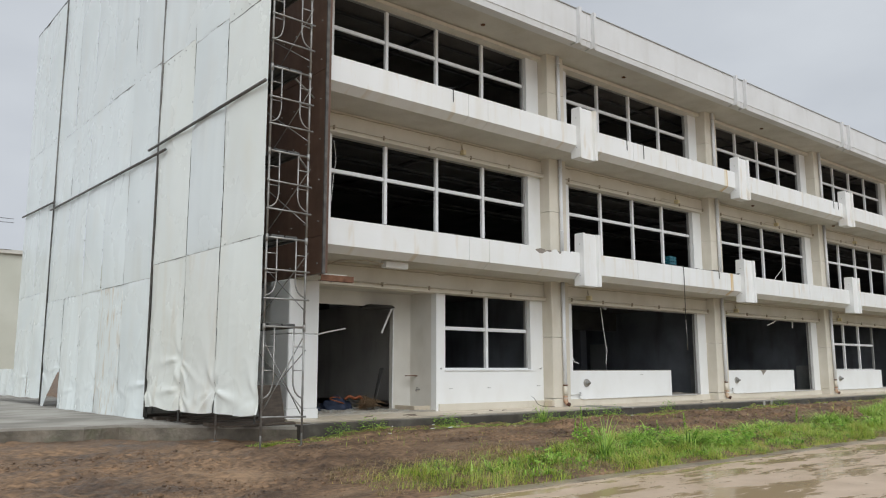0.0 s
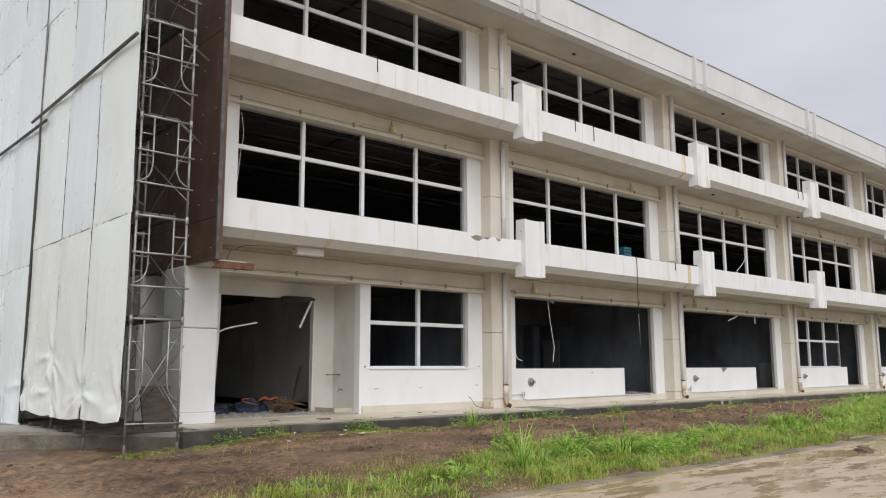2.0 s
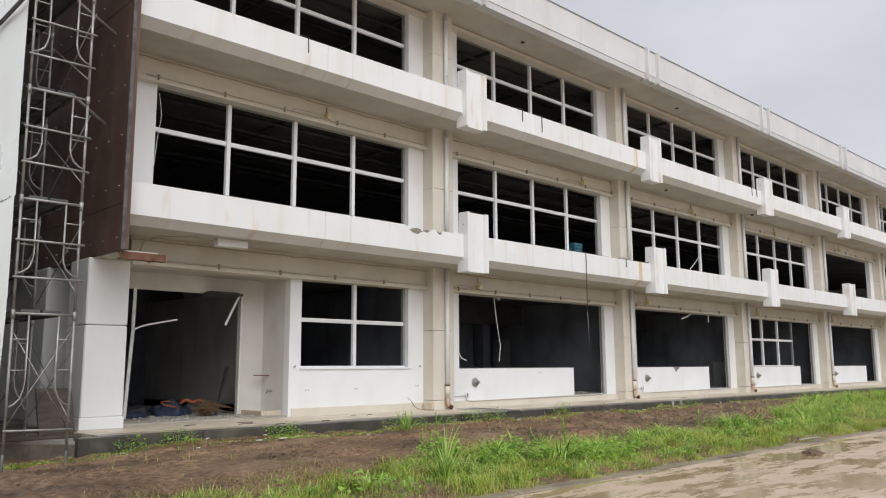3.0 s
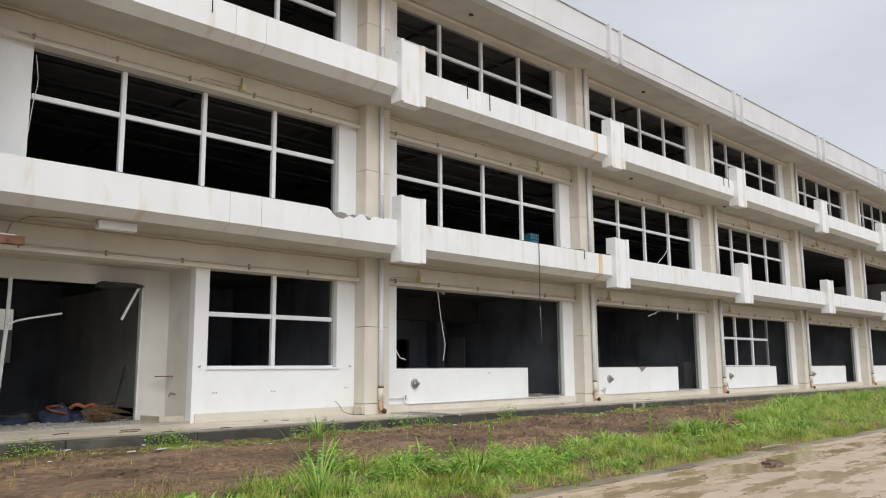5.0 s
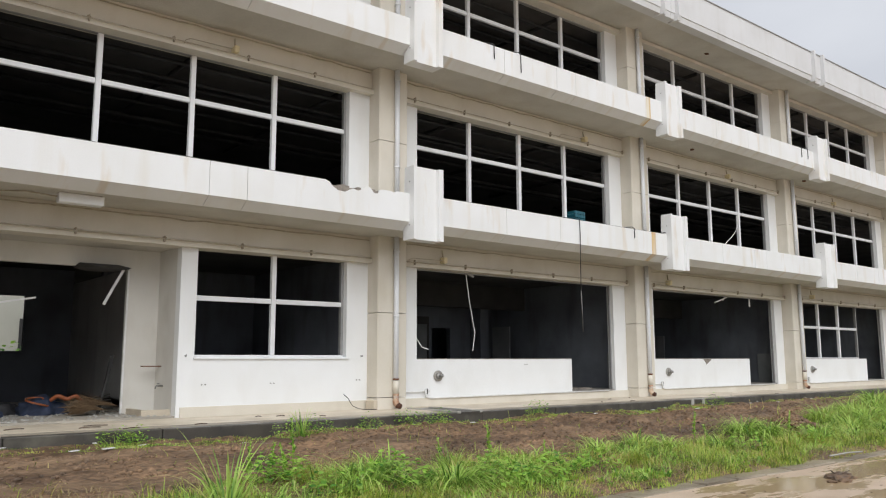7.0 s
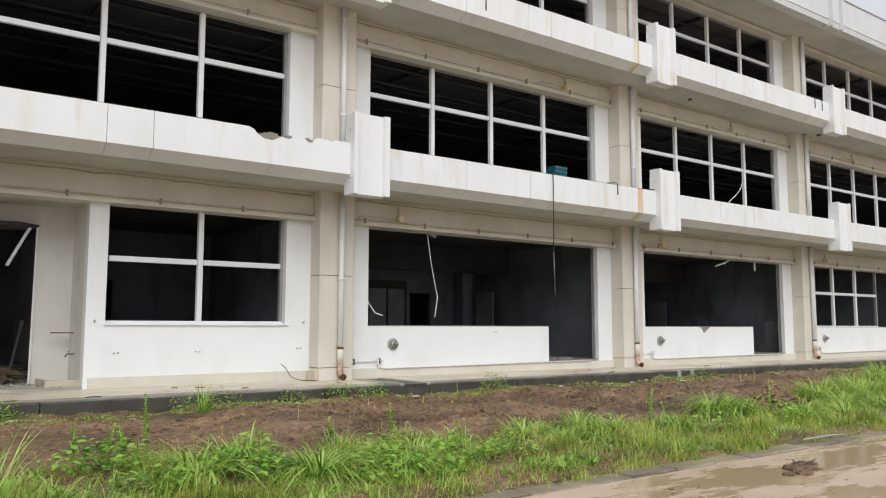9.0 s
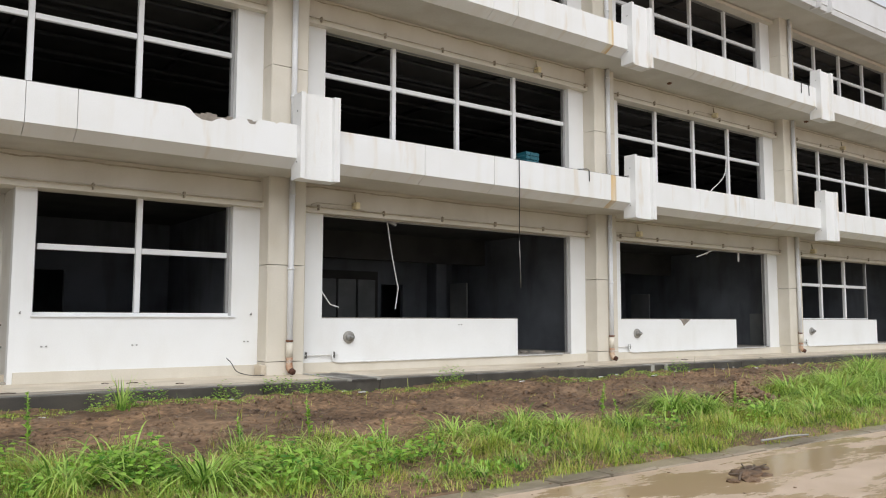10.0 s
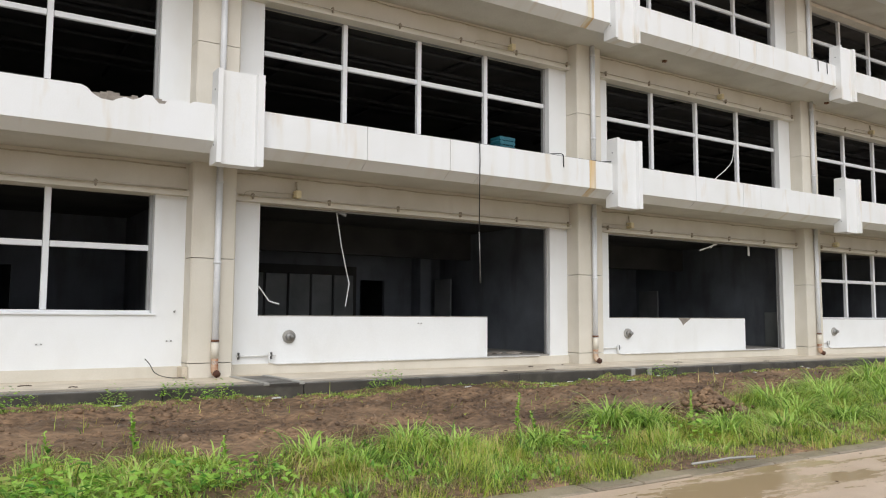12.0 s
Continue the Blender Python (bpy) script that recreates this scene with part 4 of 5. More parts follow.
for k in range(3):
    thing("batten", soft_box(-0.018, 0.018, -0.01, 0.01, 0, 1.05, 0.003), M_DARK, "thin dark batten leaning beside the doorway", "batten", "battens leaning at the doorway", at=(11.70 + 0.03 * k, 16.75 + 0.06 * k, 0.53, 9 + k, 10 - 2 * k, 0))
for k in range(6):
    thing("bent_pipe", tube([(11.3 + 0.06 * k, 17.9, 0.55 + 0.03 * k), (11.7, 17.8 + 0.04 * k, 0.62 + 0.02 * k), (12.2, 17.5 + 0.05 * k, 0.58 + 0.05 * k)], 0.016, 6), M_OLDSTEEL, "thin grey pipe in a heap by the wall", "pipe", "pipes in a heap")
rubble = bmesh.new()
for k in range(260):
    x, y = rng.uniform(9.6, 12.6), rng.uniform(15.3, 17.6)
    if 12.3 < x and y > 15.9:
        continue
    lump(rng.uniform(0.012, 0.045), k * 1.7, 0.5, rubble, (x, y, 0.535 if y > 15.25 else 0.51))
thing("rubble", rubble, M_PAD, "small grey plaster rubble scattered on the entrance floor", "rubble", kind="stuff")

# ---- parapet damage ----
M_RAW = mat("exposed_concrete", (0.30, 0.265, 0.225), (0.20, 0.175, 0.15), 7.0, 0.9, bump=0.8, fine=40)
def rough_core():
    bm = bmesh.new()
    for k in range(44):
        x = 12.96 + 0.0825 * k
        box(bm, x, x + 0.083, YB + 0.024 - 0.012 * random.Random(k).random() * (14.5 < x < 15.8) + (0.0 if 14.5 < x < 15.8 else 0.03), YB + 0.2, 4.38, 4.585 - 0.05 * random.Random(k + 90).random() * (14.5 < x < 15.8))
    return bm


thing("exposed_concrete", rough_core(), M_RAW, "grey broken concrete exposed in the chipped parapet", "damage")
thing("exposed_concrete", plate([(28.05, 1.476), (28.15, 1.40), (28.22, 1.30), (28.30, 1.36), (28.42, 1.42), (28.5, 1.476)], YW + 0.004, YW + 0.168), M_RAW, "grey broken concrete exposed on the chipped low wall", "damage")

# ---- beams: conduits, clamps, boxes ----
M_CONDUIT = mat("painted_conduit", (0.50, 0.45, 0.35), (0.36, 0.31, 0.23), 8.0, 0.6)
M_CLAMP = mat("rusted_clamp", (0.38, 0.33, 0.25), (0.26, 0.21, 0.15), 12.0, 0.7)
M_BOX = mat("ivory_plastic", (0.78, 0.68, 0.43), (0.70, 0.60, 0.36), 3.0, 0.5)
clamp = mesh_of("clamp", boxes((-0.012, 0.012, -0.03, 0.02, -0.05, 0.05), (-0.03, 0.03, -0.012, 0.012, 0.02, 0.035)), M_CLAMP)
BOXES = {0: [18.2, 26.3, 34.5, 42.4, 50.4], 1: [13.3, 22.9, 29.6, 36.6, 44.0, 52.0]}
for level in (0, 1):
    for i in range(-1, BAYS - 1):
        x = GRID[0] + PITCH * i
        dz = STOREY * level
        a, b = max(x + 0.85, 9.1), x + PITCH
        c = thing("conduit", label="thin cream conduit clamped along the beam", category="conduit", group="beam conduits")
        pts = [(a + (b - a) * k / 16, YW - 0.205, 3.475 + dz + 0.008 * noise.noise(Vector((a + k, level, 0)))) for k in range(17)]
        part("conduit_pipe", tube(pts, 0.011, 6), M_CONDUIT, c)
        k = 0
        while a + 0.25 + 1.4 * k < b:
            ob = part("clamp", clamp, M_CLAMP, c)
            ob.matrix_basis = pose(a + 0.25 + 1.4 * k, YW - 0.19, 3.475 + dz)
            k += 1
        up = [(a - 0.3 + (b - a + 0.3) * k / 24, YW - 0.12 - 0.02 * (k % 2), 3.85 + dz + 0.03 * noise.noise(Vector((a + k * 0.7, level, 9)))) for k in range(25)]
        thing("upper_conduit", tube(up, 0.013, 6), M_CONDUIT, "thin sagging cream conduit under the soffit", "conduit", "soffit conduits")
    for bx in BOXES[level]:
        j = thing("junction_box", label="ivory plastic junction box on the beam", category="junction box", group="junction boxes")
        part("box_body", soft_box(bx - 0.05, bx + 0.05, YW - 0.25, YW - 0.08, 3.51 + STOREY * level, 3.64 + STOREY * level, 0.015), M_BOX, j)
        part("box_neck", tube([(bx, YW - 0.14, 3.66 + STOREY * level), (bx, YW - 0.12, 3.80 + STOREY * level)], 0.018, 6), M_CONDUIT, j)
        part("conduit_stub", tube([(bx - 0.07, YW - 0.2, 3.57 + STOREY * level), (bx - 0.85, YW - 0.2, 3.56 + STOREY * level), (bx - 0.93, YW - 0.18, 3.53 + STOREY * level), (bx - 0.95, YW - 0.16, 3.46 + STOREY * level)], 0.008, 6), M_CONDUIT, j)
lamp = thing("soffit_lamp", label="dead white fluorescent lamp box under the soffit", category="lamp")
part("lamp_housing", soft_box(10.31, 10.95, 14.32, 14.5, 3.77, 3.918, 0.012), M_WHITE, lamp)
part("lamp_cable", tube([(10.31, 14.42, 3.86), (9.9, 14.5, 3.90), (9.4, 14.8, 3.90), (9.2, 15.0, 3.8), (9.15, 15.06, 3.6)], 0.012, 6), M_CONDUIT, lamp)
for k, (sx, sz) in enumerate(((19.6, 10.555), (28.0, 10.555), (27.0, 7.435), (33.5, 7.435), (13.6, 10.555))):
    thing("soffit_hook", lump(0.07, k + 0.3, 0.5, at=(sx, 14.6, sz - 0.015)), M_RUST, "rusty broken anchor under the soffit", "anchor", "rusty soffit anchors")

# ---- downpipes ----
M_PIPE = mat("pale_grey_downpipe", (0.74, 0.75, 0.765), (0.66, 0.67, 0.68), 2.0, 0.45, bump=0.05)
M_RUSTPAINT = mat("rust_stained_paint", (0.58, 0.46, 0.34), (0.30, 0.12, 0.05), 7.0, 0.7, bump=0.2)


M_SPOUT = mat("dark_rust", (0.11, 0.045, 0.025), (0.05, 0.022, 0.014), 14.0, 0.85, bump=0.3)


def downpipe(z0, z1, foot):
    d = thing("downpipe", label="pale grey plastic downpipe with rusty foot" if foot else "pale grey plastic downpipe on the column", category="downpipe", group="downpipes")
    part("pipe", tube([(0, 0, z0), (0, 0, z1)], 0.052, 12), M_PIPE, d)
    for z in ((1.06, 2.30, z1 - 0.32) if foot else (z0 + 0.9, z1 - 0.25)):
        part("collar", tube([(0, 0, z), (0, 0, z + 0.035)], 0.064, 12), M_PIPE if z > 1.2 else M_RUST, d)
    if foot:
        part("foot_pipe", tube([(0, 0, 1.05), (0, 0, 0.80)], 0.060, 12), M_CREAM, d, "cream painted foot pipe")
        part("rusted_foot", tube([(0, 0, 0.80), (0, 0, 0.66), (0.0, -0.03, 0.60), (0.005, -0.07, 0.57)], 0.060, 12), M_RUSTPAINT, d, "rust-stained foot pipe")
        part("spout", tube([(0.005, -0.05, 0.58), (0.01, -0.13, 0.555)], 0.056, 12), M_SPOUT, d, "dark rusty open spout")
    else:
        part("spout", tube([(0, 0, z0 + 0.05), (0, 0, z0)], 0.06, 12), M_RUST, d)
    return d


for k, (za, zb) in enumerate(((0.70, 3.92), (4.45, 7.44), (7.97, 10.56))):
    kind_pipe = downpipe(za, zb, k == 0)
    kind_pipe.matrix_basis = pose(GRID[0] + 0.46, YC - 0.065, 0)
    for i in range(1, BAYS):
        copy_thing(kind_pipe, pose(GRID[i] + 0.46, YC - 0.065, 0))

# ---- low wall fittings ----
def flange(x, z):
    f = thing("wall_vent", label="round grey metal vent cap on the white wall", category="vent", group="wall vents", at=(x, YW, z))
    part("vent_plate", tube([(0, 0.012, 0), (0, -0.02, 0)], 0.115, 20), M_PAD, f)
    part("vent_ring", tube([(0, -0.018, 0), (0, -0.07, 0)], 0.075, 16), M_STEEL, f)
    part("vent_stub", tube([(0.01, -0.06, 0.0), (0.03, -0.13, 0.005)], 0.035, 10), M_STEEL, f)
    return f


for g in GRID[:4]:
    flange(g + 1.87, 1.12)
for i in range(4):
    x = GRID[i]
    p = thing("water_pipe", label="thin white water pipe along the wall foot", category="pipe", group="wall foot pipes")
    part("pipe_run", tube([(x + 0.95, YW - 0.03, 0.80), (x + 1.62, YW - 0.03, 0.81)], 0.014, 7), M_STRIP, p)
    for dx in (0.98, 1.55):
        part("pipe_clip", boxes((x + dx - 0.01, x + dx + 0.01, YW - 0.05, YW + 0.0, 0.75, 0.86)), M_OLDSTEEL, p)
    part("pipe_run", tube([(x + 1.5, YW - 0.06, 0.86), (x + 1.5, YW - 0.06, 0.69), (x + 1.62, YW - 0.065, 0.665), (x + 7.4, YW - 0.065, 0.68)], 0.016, 7), M_STRIP, p)
for x in (12.66, 16.22):
    h = thing("wall_hook", label="small grey metal hook on the wall", category="hook", group="wall hooks")
    part("hook_plate", soft_box(x - 0.012, x + 0.012, YW - 0.012, YW, 1.52, 1.55, 0.003), M_STEEL, h)
    part("hook_arm", tube([(x, YW - 0.01, 1.53), (x, YW - 0.05, 1.52), (x, YW - 0.06, 1.56)], 0.007, 6), M_STEEL, h)
for x, z in ((13.0, 1.03), (14.3, 1.03), (16.15, 1.06), (20.8, 1.34)):
    for dx in (-0.045, 0.02):
        thing("wall_stud", boxes((x + dx, x + dx + 0.025, YW - 0.012, YW, z, z + 0.02)), M_STEEL, "small grey metal stud in the white wall", "stud", "wall studs")
thing("loose_cable", tube(curved([(15.78, 15.17, 0.80), (15.84, 15.1, 0.72), (15.92, 15.05, 0.58), (16.1, 14.95, 0.515), (16.3, 14.8, 0.515)]), 0.007, 6), M_DARK, "thin black cable loose at the wall foot", "cable")
thing("base_block", soft_box(16.27, 16.36, 14.86, 15.15, Z_PLINTH, 0.68, 0.01), M_PLINTH, "pale concrete block beside the column foot", "block")

drain = thing("drain_slot", label="open drain slot with concrete rims on the walkway", category="drain")
for x in (16.98, 17.52):
    part("drain_rim", soft_box(x, x + 0.09, 13.19, 14.75, Z_PLINTH - 0.02, Z_PLINTH + 0.022, 0.006), M_PAD, drain)
part("drain_bed", boxes((17.07, 17.52, 13.185, 14.75, Z_PLINTH - 0.02, Z_PLINTH + 0.006)), M_KERB, drain)
for x in (24.3, 24.75):
    part("drain_rim", soft_box(x, x + 0.1, 13.17, 13.45, 0.25, Z_PLINTH + 0.01, 0.008), M_PAD, drain)

# ---- hanging things ----
M_BLACK = mat("black_cable", (0.025, 0.025, 0.025), None, 5.0, 0.6)
hang = thing("hanging_cable", label="thin cable hanging over the parapet", category="cable")
part("cable_upper", tube([(21.2, YB + 0.1, 4.66), (21.19, YB - 0.02, 4.65), (21.19, YB - 0.03, 4.3), (21.18, YB - 0.02, 3.0)], 0.010, 6), M_BLACK, hang)
part("cable_lower", tube([(21.18, YB - 0.02, 3.0), (21.19, YB - 0.03, 2.5), (21.20, YB - 0.03, 2.08)], 0.013, 6), M_OLDSTEEL, hang)
thing("bent_trim", strip([(18.9, 15.4, 3.44), (19.05, 15.36, 3.40), (19.25, 15.33, 3.31)], 0.05, 0.06), M_STEEL, "bent metal lamp bracket hanging from the opening", "bracket")
thing("hanging_strip", strip([(19.1, 15.40, 3.36), (19.22, 15.42, 2.74), (19.36, 15.45, 2.22), (19.40, 15.45, 2.08), (19.33, 15.45, 1.66)], 0.017, 0.015), M_STRIP, "thin white trim strip hanging in the opening", "trim")
thing("hanging_strip", strip([(17.66, 15.40, 1.98), (17.86, 15.42, 1.73), (18.05, 15.43, 1.68)], 0.02, 0.015), M_STRIP, "short bent white trim strip at the opening's side", "trim")
thing("hanging_strip", strip([(29.1, 15.45, 3.17), (29.4, 15.42, 3.26), (29.7, 15.4, 3.36), (29.88, 15.4, 3.44)], 0.03, 0.03), M_STRIP, "bent white trim strip hanging from the beam", "trim")
thing("hanging_strip", strip([(30.98, 15.4, 3.44), (30.98, 15.4, 3.12)], 0.05, 0.03), M_STRIP, "short white trim strip hanging from the beam", "trim")
thing("hanging_strip", strip([(29.7, 15.42, 7.0 - STOREY - 0.06), (29.5, 15.42, 3.25)], 0.025, 0.02), M_STRIP, "thin white trim scrap hanging from the beam", "trim")
thing("loose_wire", tube(curved([(9.46, 15.24, 6.75), (9.50, 15.2, 6.3), (9.45, 15.2, 5.9), (9.40, 15.2, 5.3)]), 0.006, 6), M_STRIP, "loose white cable beside the window frame", "cable")
thing("loose_wire", tube(curved([(30.25, 15.2, 5.96), (30.14, 15.2, 5.53), (29.87, 15.2, 5.26), (29.50, 15.2, 5.01), (29.36, 15.22, 4.78), (29.32, 15.24, 4.62)]), 0.012, 6), M_STRIP, "loose white cable across the window frame", "cable")
for x, z, s in ((18.6, 8.14, 0.30), (19.4, 8.14, 0.42), (11.9, 8.14, 0.30), (23.2, 4.62, 0.22), (24.6, 4.62, 0.25), (31.9, 8.14, 0.3), (32.3, 8.14, 0.3)):
    thing("parapet_wire", tube([(x - 0.25, YB + 0.1, z + 0.03), (x - 0.03, YB + 0.02, z + 0.05), (x, YB - 0.014, z + 0.01), (x + 0.005, YB - 0.016, z - s)], 0.011, 5), M_BLACK, "short dark wire bent over the parapet", "wire", "wires over the parapet")
for x0, x1, z in ((9.6, 15.5, 8.14), (17.7, 23.8, 4.62), (23.9, 26.0, 4.62), (9.7, 14.4, 4.62), (17.7, 24.0, 8.14)):
    pts = [(x0 + (x1 - x0) * k / 20, YB + 0.06 + 0.03 * noise.noise(Vector((k, x0, 1))), z + 0.008 + 0.02 * abs(noise.noise(Vector((k * 0.8, x0, 4))))) for k in range(21)]
    thing("sealant_strip", tube(pts, 0.012, 5), M_BLACK, "peeling dark sealant along the parapet top", "sealant", "parapet sealant")
M_CRATE = mat("blue_green_plastic", (0.02, 0.13, 0.17), (0.015, 0.10, 0.13), 4.0, 0.4)
crate = thing("crate", label="blue-green plastic crate standing behind the window", category="crate", at=(23.02, 15.62, 4.56))
for b in ((-0.21, 0.21, -0.16, -0.143), (-0.21, 0.21, 0.143, 0.16), (-0.21, -0.193, -0.143, 0.143), (0.193, 0.21, -0.143, 0.143)):
    for z in (0.0, 0.1, 0.2, 0.29):
        part("crate_band", boxes((b[0], b[1], b[2], b[3], z, z + 0.07)), M_CRATE, crate)
for x in (-0.18, -0.075, 0.04, 0.15):
    part("crate_rib", boxes((x, x + 0.022, -0.168, -0.14, 0.0, 0.358)), M_CRATE, crate)
part("crate_floor", boxes((-0.2, 0.2, -0.15, 0.15, 0.0, 0.016)), M_CRATE, crate)
copy_thing(crate, pose(23.05, 15.6, 4.922, 0, 0, 3))
thing("inner_sill", boxes((X0 + 0.6, X1, YW + 0.2, YW + 0.75, 4.3, 4.56)), M_INNER, "concrete sill behind the parapet, room dimness put into its grey", "sill", kind="structure")

# ---- rooms seen through the openings ----
def room_wall(x0, x1, holes, y=20.7, top=3.62):
    bm = bmesh.new()
    x = x0
    for a, b, za, zb in holes:
        box(bm, x, a, y, y + 0.14, 0.5, top)
        box(bm, a, b, y, y + 0.14, zb, top)
        if za > 0.6:
            box(bm, a, b, y, y + 0.14, 0.5, za)
        x = b
    box(bm, x, x1, y, y + 0.14, 0.5, top)
    return bm


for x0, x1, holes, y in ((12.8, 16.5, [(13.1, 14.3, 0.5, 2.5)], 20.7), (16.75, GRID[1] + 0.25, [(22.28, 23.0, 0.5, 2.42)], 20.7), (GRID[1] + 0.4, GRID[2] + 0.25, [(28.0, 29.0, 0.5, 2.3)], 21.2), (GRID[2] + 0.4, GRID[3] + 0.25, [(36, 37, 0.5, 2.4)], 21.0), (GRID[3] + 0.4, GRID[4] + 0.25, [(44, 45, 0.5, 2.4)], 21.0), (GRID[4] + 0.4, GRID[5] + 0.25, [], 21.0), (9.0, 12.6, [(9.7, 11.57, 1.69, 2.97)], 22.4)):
    thing("wall_room_back", room_wall(x0, x1, holes, y), M_INNER, "stripped inner wall with an empty doorway, room dimness put into its grey", "wall", "inner walls", "structure")
thing("wall_hall_side", boxes((12.6, 12.75, 16.46, 22.4, 0.5, 3.3)), mat("pale_hall_plaster", (0.40, 0.395, 0.385), (0.31, 0.305, 0.295), 0.8, 0.85, stain=(0.12, 0.115, 0.11), stain_amount=0.4), "grey plaster wall of the entrance hall", "wall", kind="structure")
thing("beam_inner", boxes((16.75, GRID[1] + 0.25, 19.2, 19.5, 2.95, 3.62)), M_DARK, "concrete beam under the ceiling, room darkness put into its colour", "beam", kind="structure")
thing("beam_inner", boxes((GRID[1] + 0.4, GRID[2] + 0.25, 19.2, 19.5, 2.95, 3.62)), M_DARK, "concrete beam under the ceiling, room darkness put into its colour", "beam", kind="structure")
M_PANEL = mat("grey_board", (0.22, 0.23, 0.23), (0.15, 0.16, 0.16), 1.5, 0.6)
notice = thing("wall_panel", label="row of grey boards hung on the inner wall", category="wall panel")
part("panel_backing", boxes((19.0, 22.15, 20.66, 20.695, 1.3, 2.75)), M_DARK, notice)
for k in range(5):
    part("board", soft_box(19.1 + 0.6 * k, 19.64 + 0.6 * k, 20.61, 20.66, 1.5, 2.52, 0.01), M_PANEL, notice)
for x, y, w, h in ((24.15, 19.8, 0.5, 1.75), (31.7, 19.7, 0.5, 1.6), (24.64, 15.85, 0.3, 0.95), (32.78, 16.0, 0.5, 0.95)):
    thing("loose_board", soft_box(x, x + 0.05, y - w, y + w * 0.5, 0.70, 0.70 + h, 0.006), M_PANEL, "grey loose panel standing against the partition", "panel", "loose panels")
thing("inner_post", soft_box(23.8, 24.15, 20.2, 20.68, 0.7, 3.6, 0.02), M_INNER, "inner wall post, room dimness put into its grey", "post", kind="structure")
thing("floor_rubble", lump(0.16, 8.0, 0.3, lump(0.2, 4.0, 0.25, lump(0.11, 2.0, 0.4, None, (22.75, 15.7, 0.71)), (23.5, 15.8, 0.71)), (23.1, 15.9, 0.71)), M_RAW, "small heap of plaster rubble on the floor", "rubble")

# ---- surroundings seen behind ----
far = thing("far_building", label="cream low building behind the scaffold", category="building")
part("wall", boxes((-60, 12.5, 58, 70, 0, 9.1)), M_FAR, far)
part("roof_edge", boxes((-60.2, 12.7, 57.8, 70.2, 9.1, 9.35)), M_SOFFIT, far)
near = thing("rear_building", label="cream building across the rear yard", category="building")
part("wall", boxes((12.8, 30, 38, 46, 0, 7)), M_FAR, near)
for k in range(3):
    w = part("window", boxes((14.5 + 4 * k, 16.5 + 4 * k, 37.96, 38.02, 1.4, 3.2)), M_DARK, near)
lines = thing("power_line", label="overhead power lines on a grey concrete pole", category="power line")
part("pole", tube([(-25, 56, 0), (-25, 56, 16)], 0.16, 10), M_PAD, lines)
for z in (10.95, 10.7, 8.95):
    part("cable", tube([(-61 + 6 * k, 56, z + 0.004 * (k - 6) ** 2) for k in range(13)], 0.018, 5), M_OLDSTEEL, lines)

# ---- grass and weeds ----
def leaf_material(name, dark, light, dry, dry_share):
    m = bpy.data.materials.new(name)
    m.use_nodes = True
    nt = m.node_tree
    bs = nt.nodes["Principled BSDF"]
    geo = nt.nodes.new("ShaderNodeNewGeometry")
    nz = nt.nodes.new("ShaderNodeTexNoise")
    nz.inputs["Scale"].default_value, nz.inputs["Detail"].default_value = 2.6, 5.0
    nt.links.new(geo.outputs["Position"], nz.inputs["Vector"])
    add = nt.nodes.new("ShaderNodeMath")
    add.operation = "MULTIPLY_ADD"
    add.inputs[1].default_value, add.inputs[2].default_value = 0.55, 0.0
    nt.links.new(geo.outputs["Random Per Island"], add.inputs[0])
    sub = nt.nodes.new("ShaderNodeMath")
    sub.operation = "MULTIPLY_ADD"
    sub.inputs[1].default_value = 0.9
    nt.links.new(nz.outputs["Fac"], sub.inputs[0])
    nt.links.new(add.outputs[0], sub.inputs[2])
    rp = nt.nodes.new("ShaderNodeValToRGB")
    cr = rp.color_ramp
    cr.elements[0].position, cr.elements[0].color = 0.42, (*dark, 1)
    cr.elements[1].position, cr.elements[1].color = 0.76, (*light, 1)
    e = cr.elements.new(1.0 - dry_share)
    e.color = (*light, 1)
    e = cr.elements.new(1.0)
    e.color = (*dry, 1)
    nt.links.new(sub.outputs[0], rp.inputs[0])
    nt.links.new(rp.outputs[0], bs.inputs["Base Color"])
    bs.inputs["Roughness"].default_value = 0.45
    tr = nt.nodes.new("ShaderNodeBsdfTranslucent")
    nt.links.new(rp.outputs[0], tr.inputs["Color"])
    mx = nt.nodes.new("ShaderNodeMixShader")
    mx.inputs[0].default_value = 0.42
    out = nt.nodes["Material Output"]
    nt.links.new(bs.outputs[0], mx.inputs[1])
    nt.links.new(tr.outputs[0], mx.inputs[2])
    nt.links.new(mx.outputs[0], out.inputs["Surface"])
    return m


M_GRASS = leaf_material("meadow_grass", (0.055, 0.125, 0.013), (0.46, 0.60, 0.09), (0.64, 0.52, 0.20), 0.22)
M_TUFT = leaf_material("tuft_grass", (0.075, 0.19, 0.022), (0.50, 0.70, 0.16), (0.55, 0.52, 0.20), 0.10)
M_LEAF = leaf_material("broad_leaf", (0.08, 0.24, 0.035), (0.38, 0.62, 0.10), (0.36, 0.42, 0.10), 0.08)


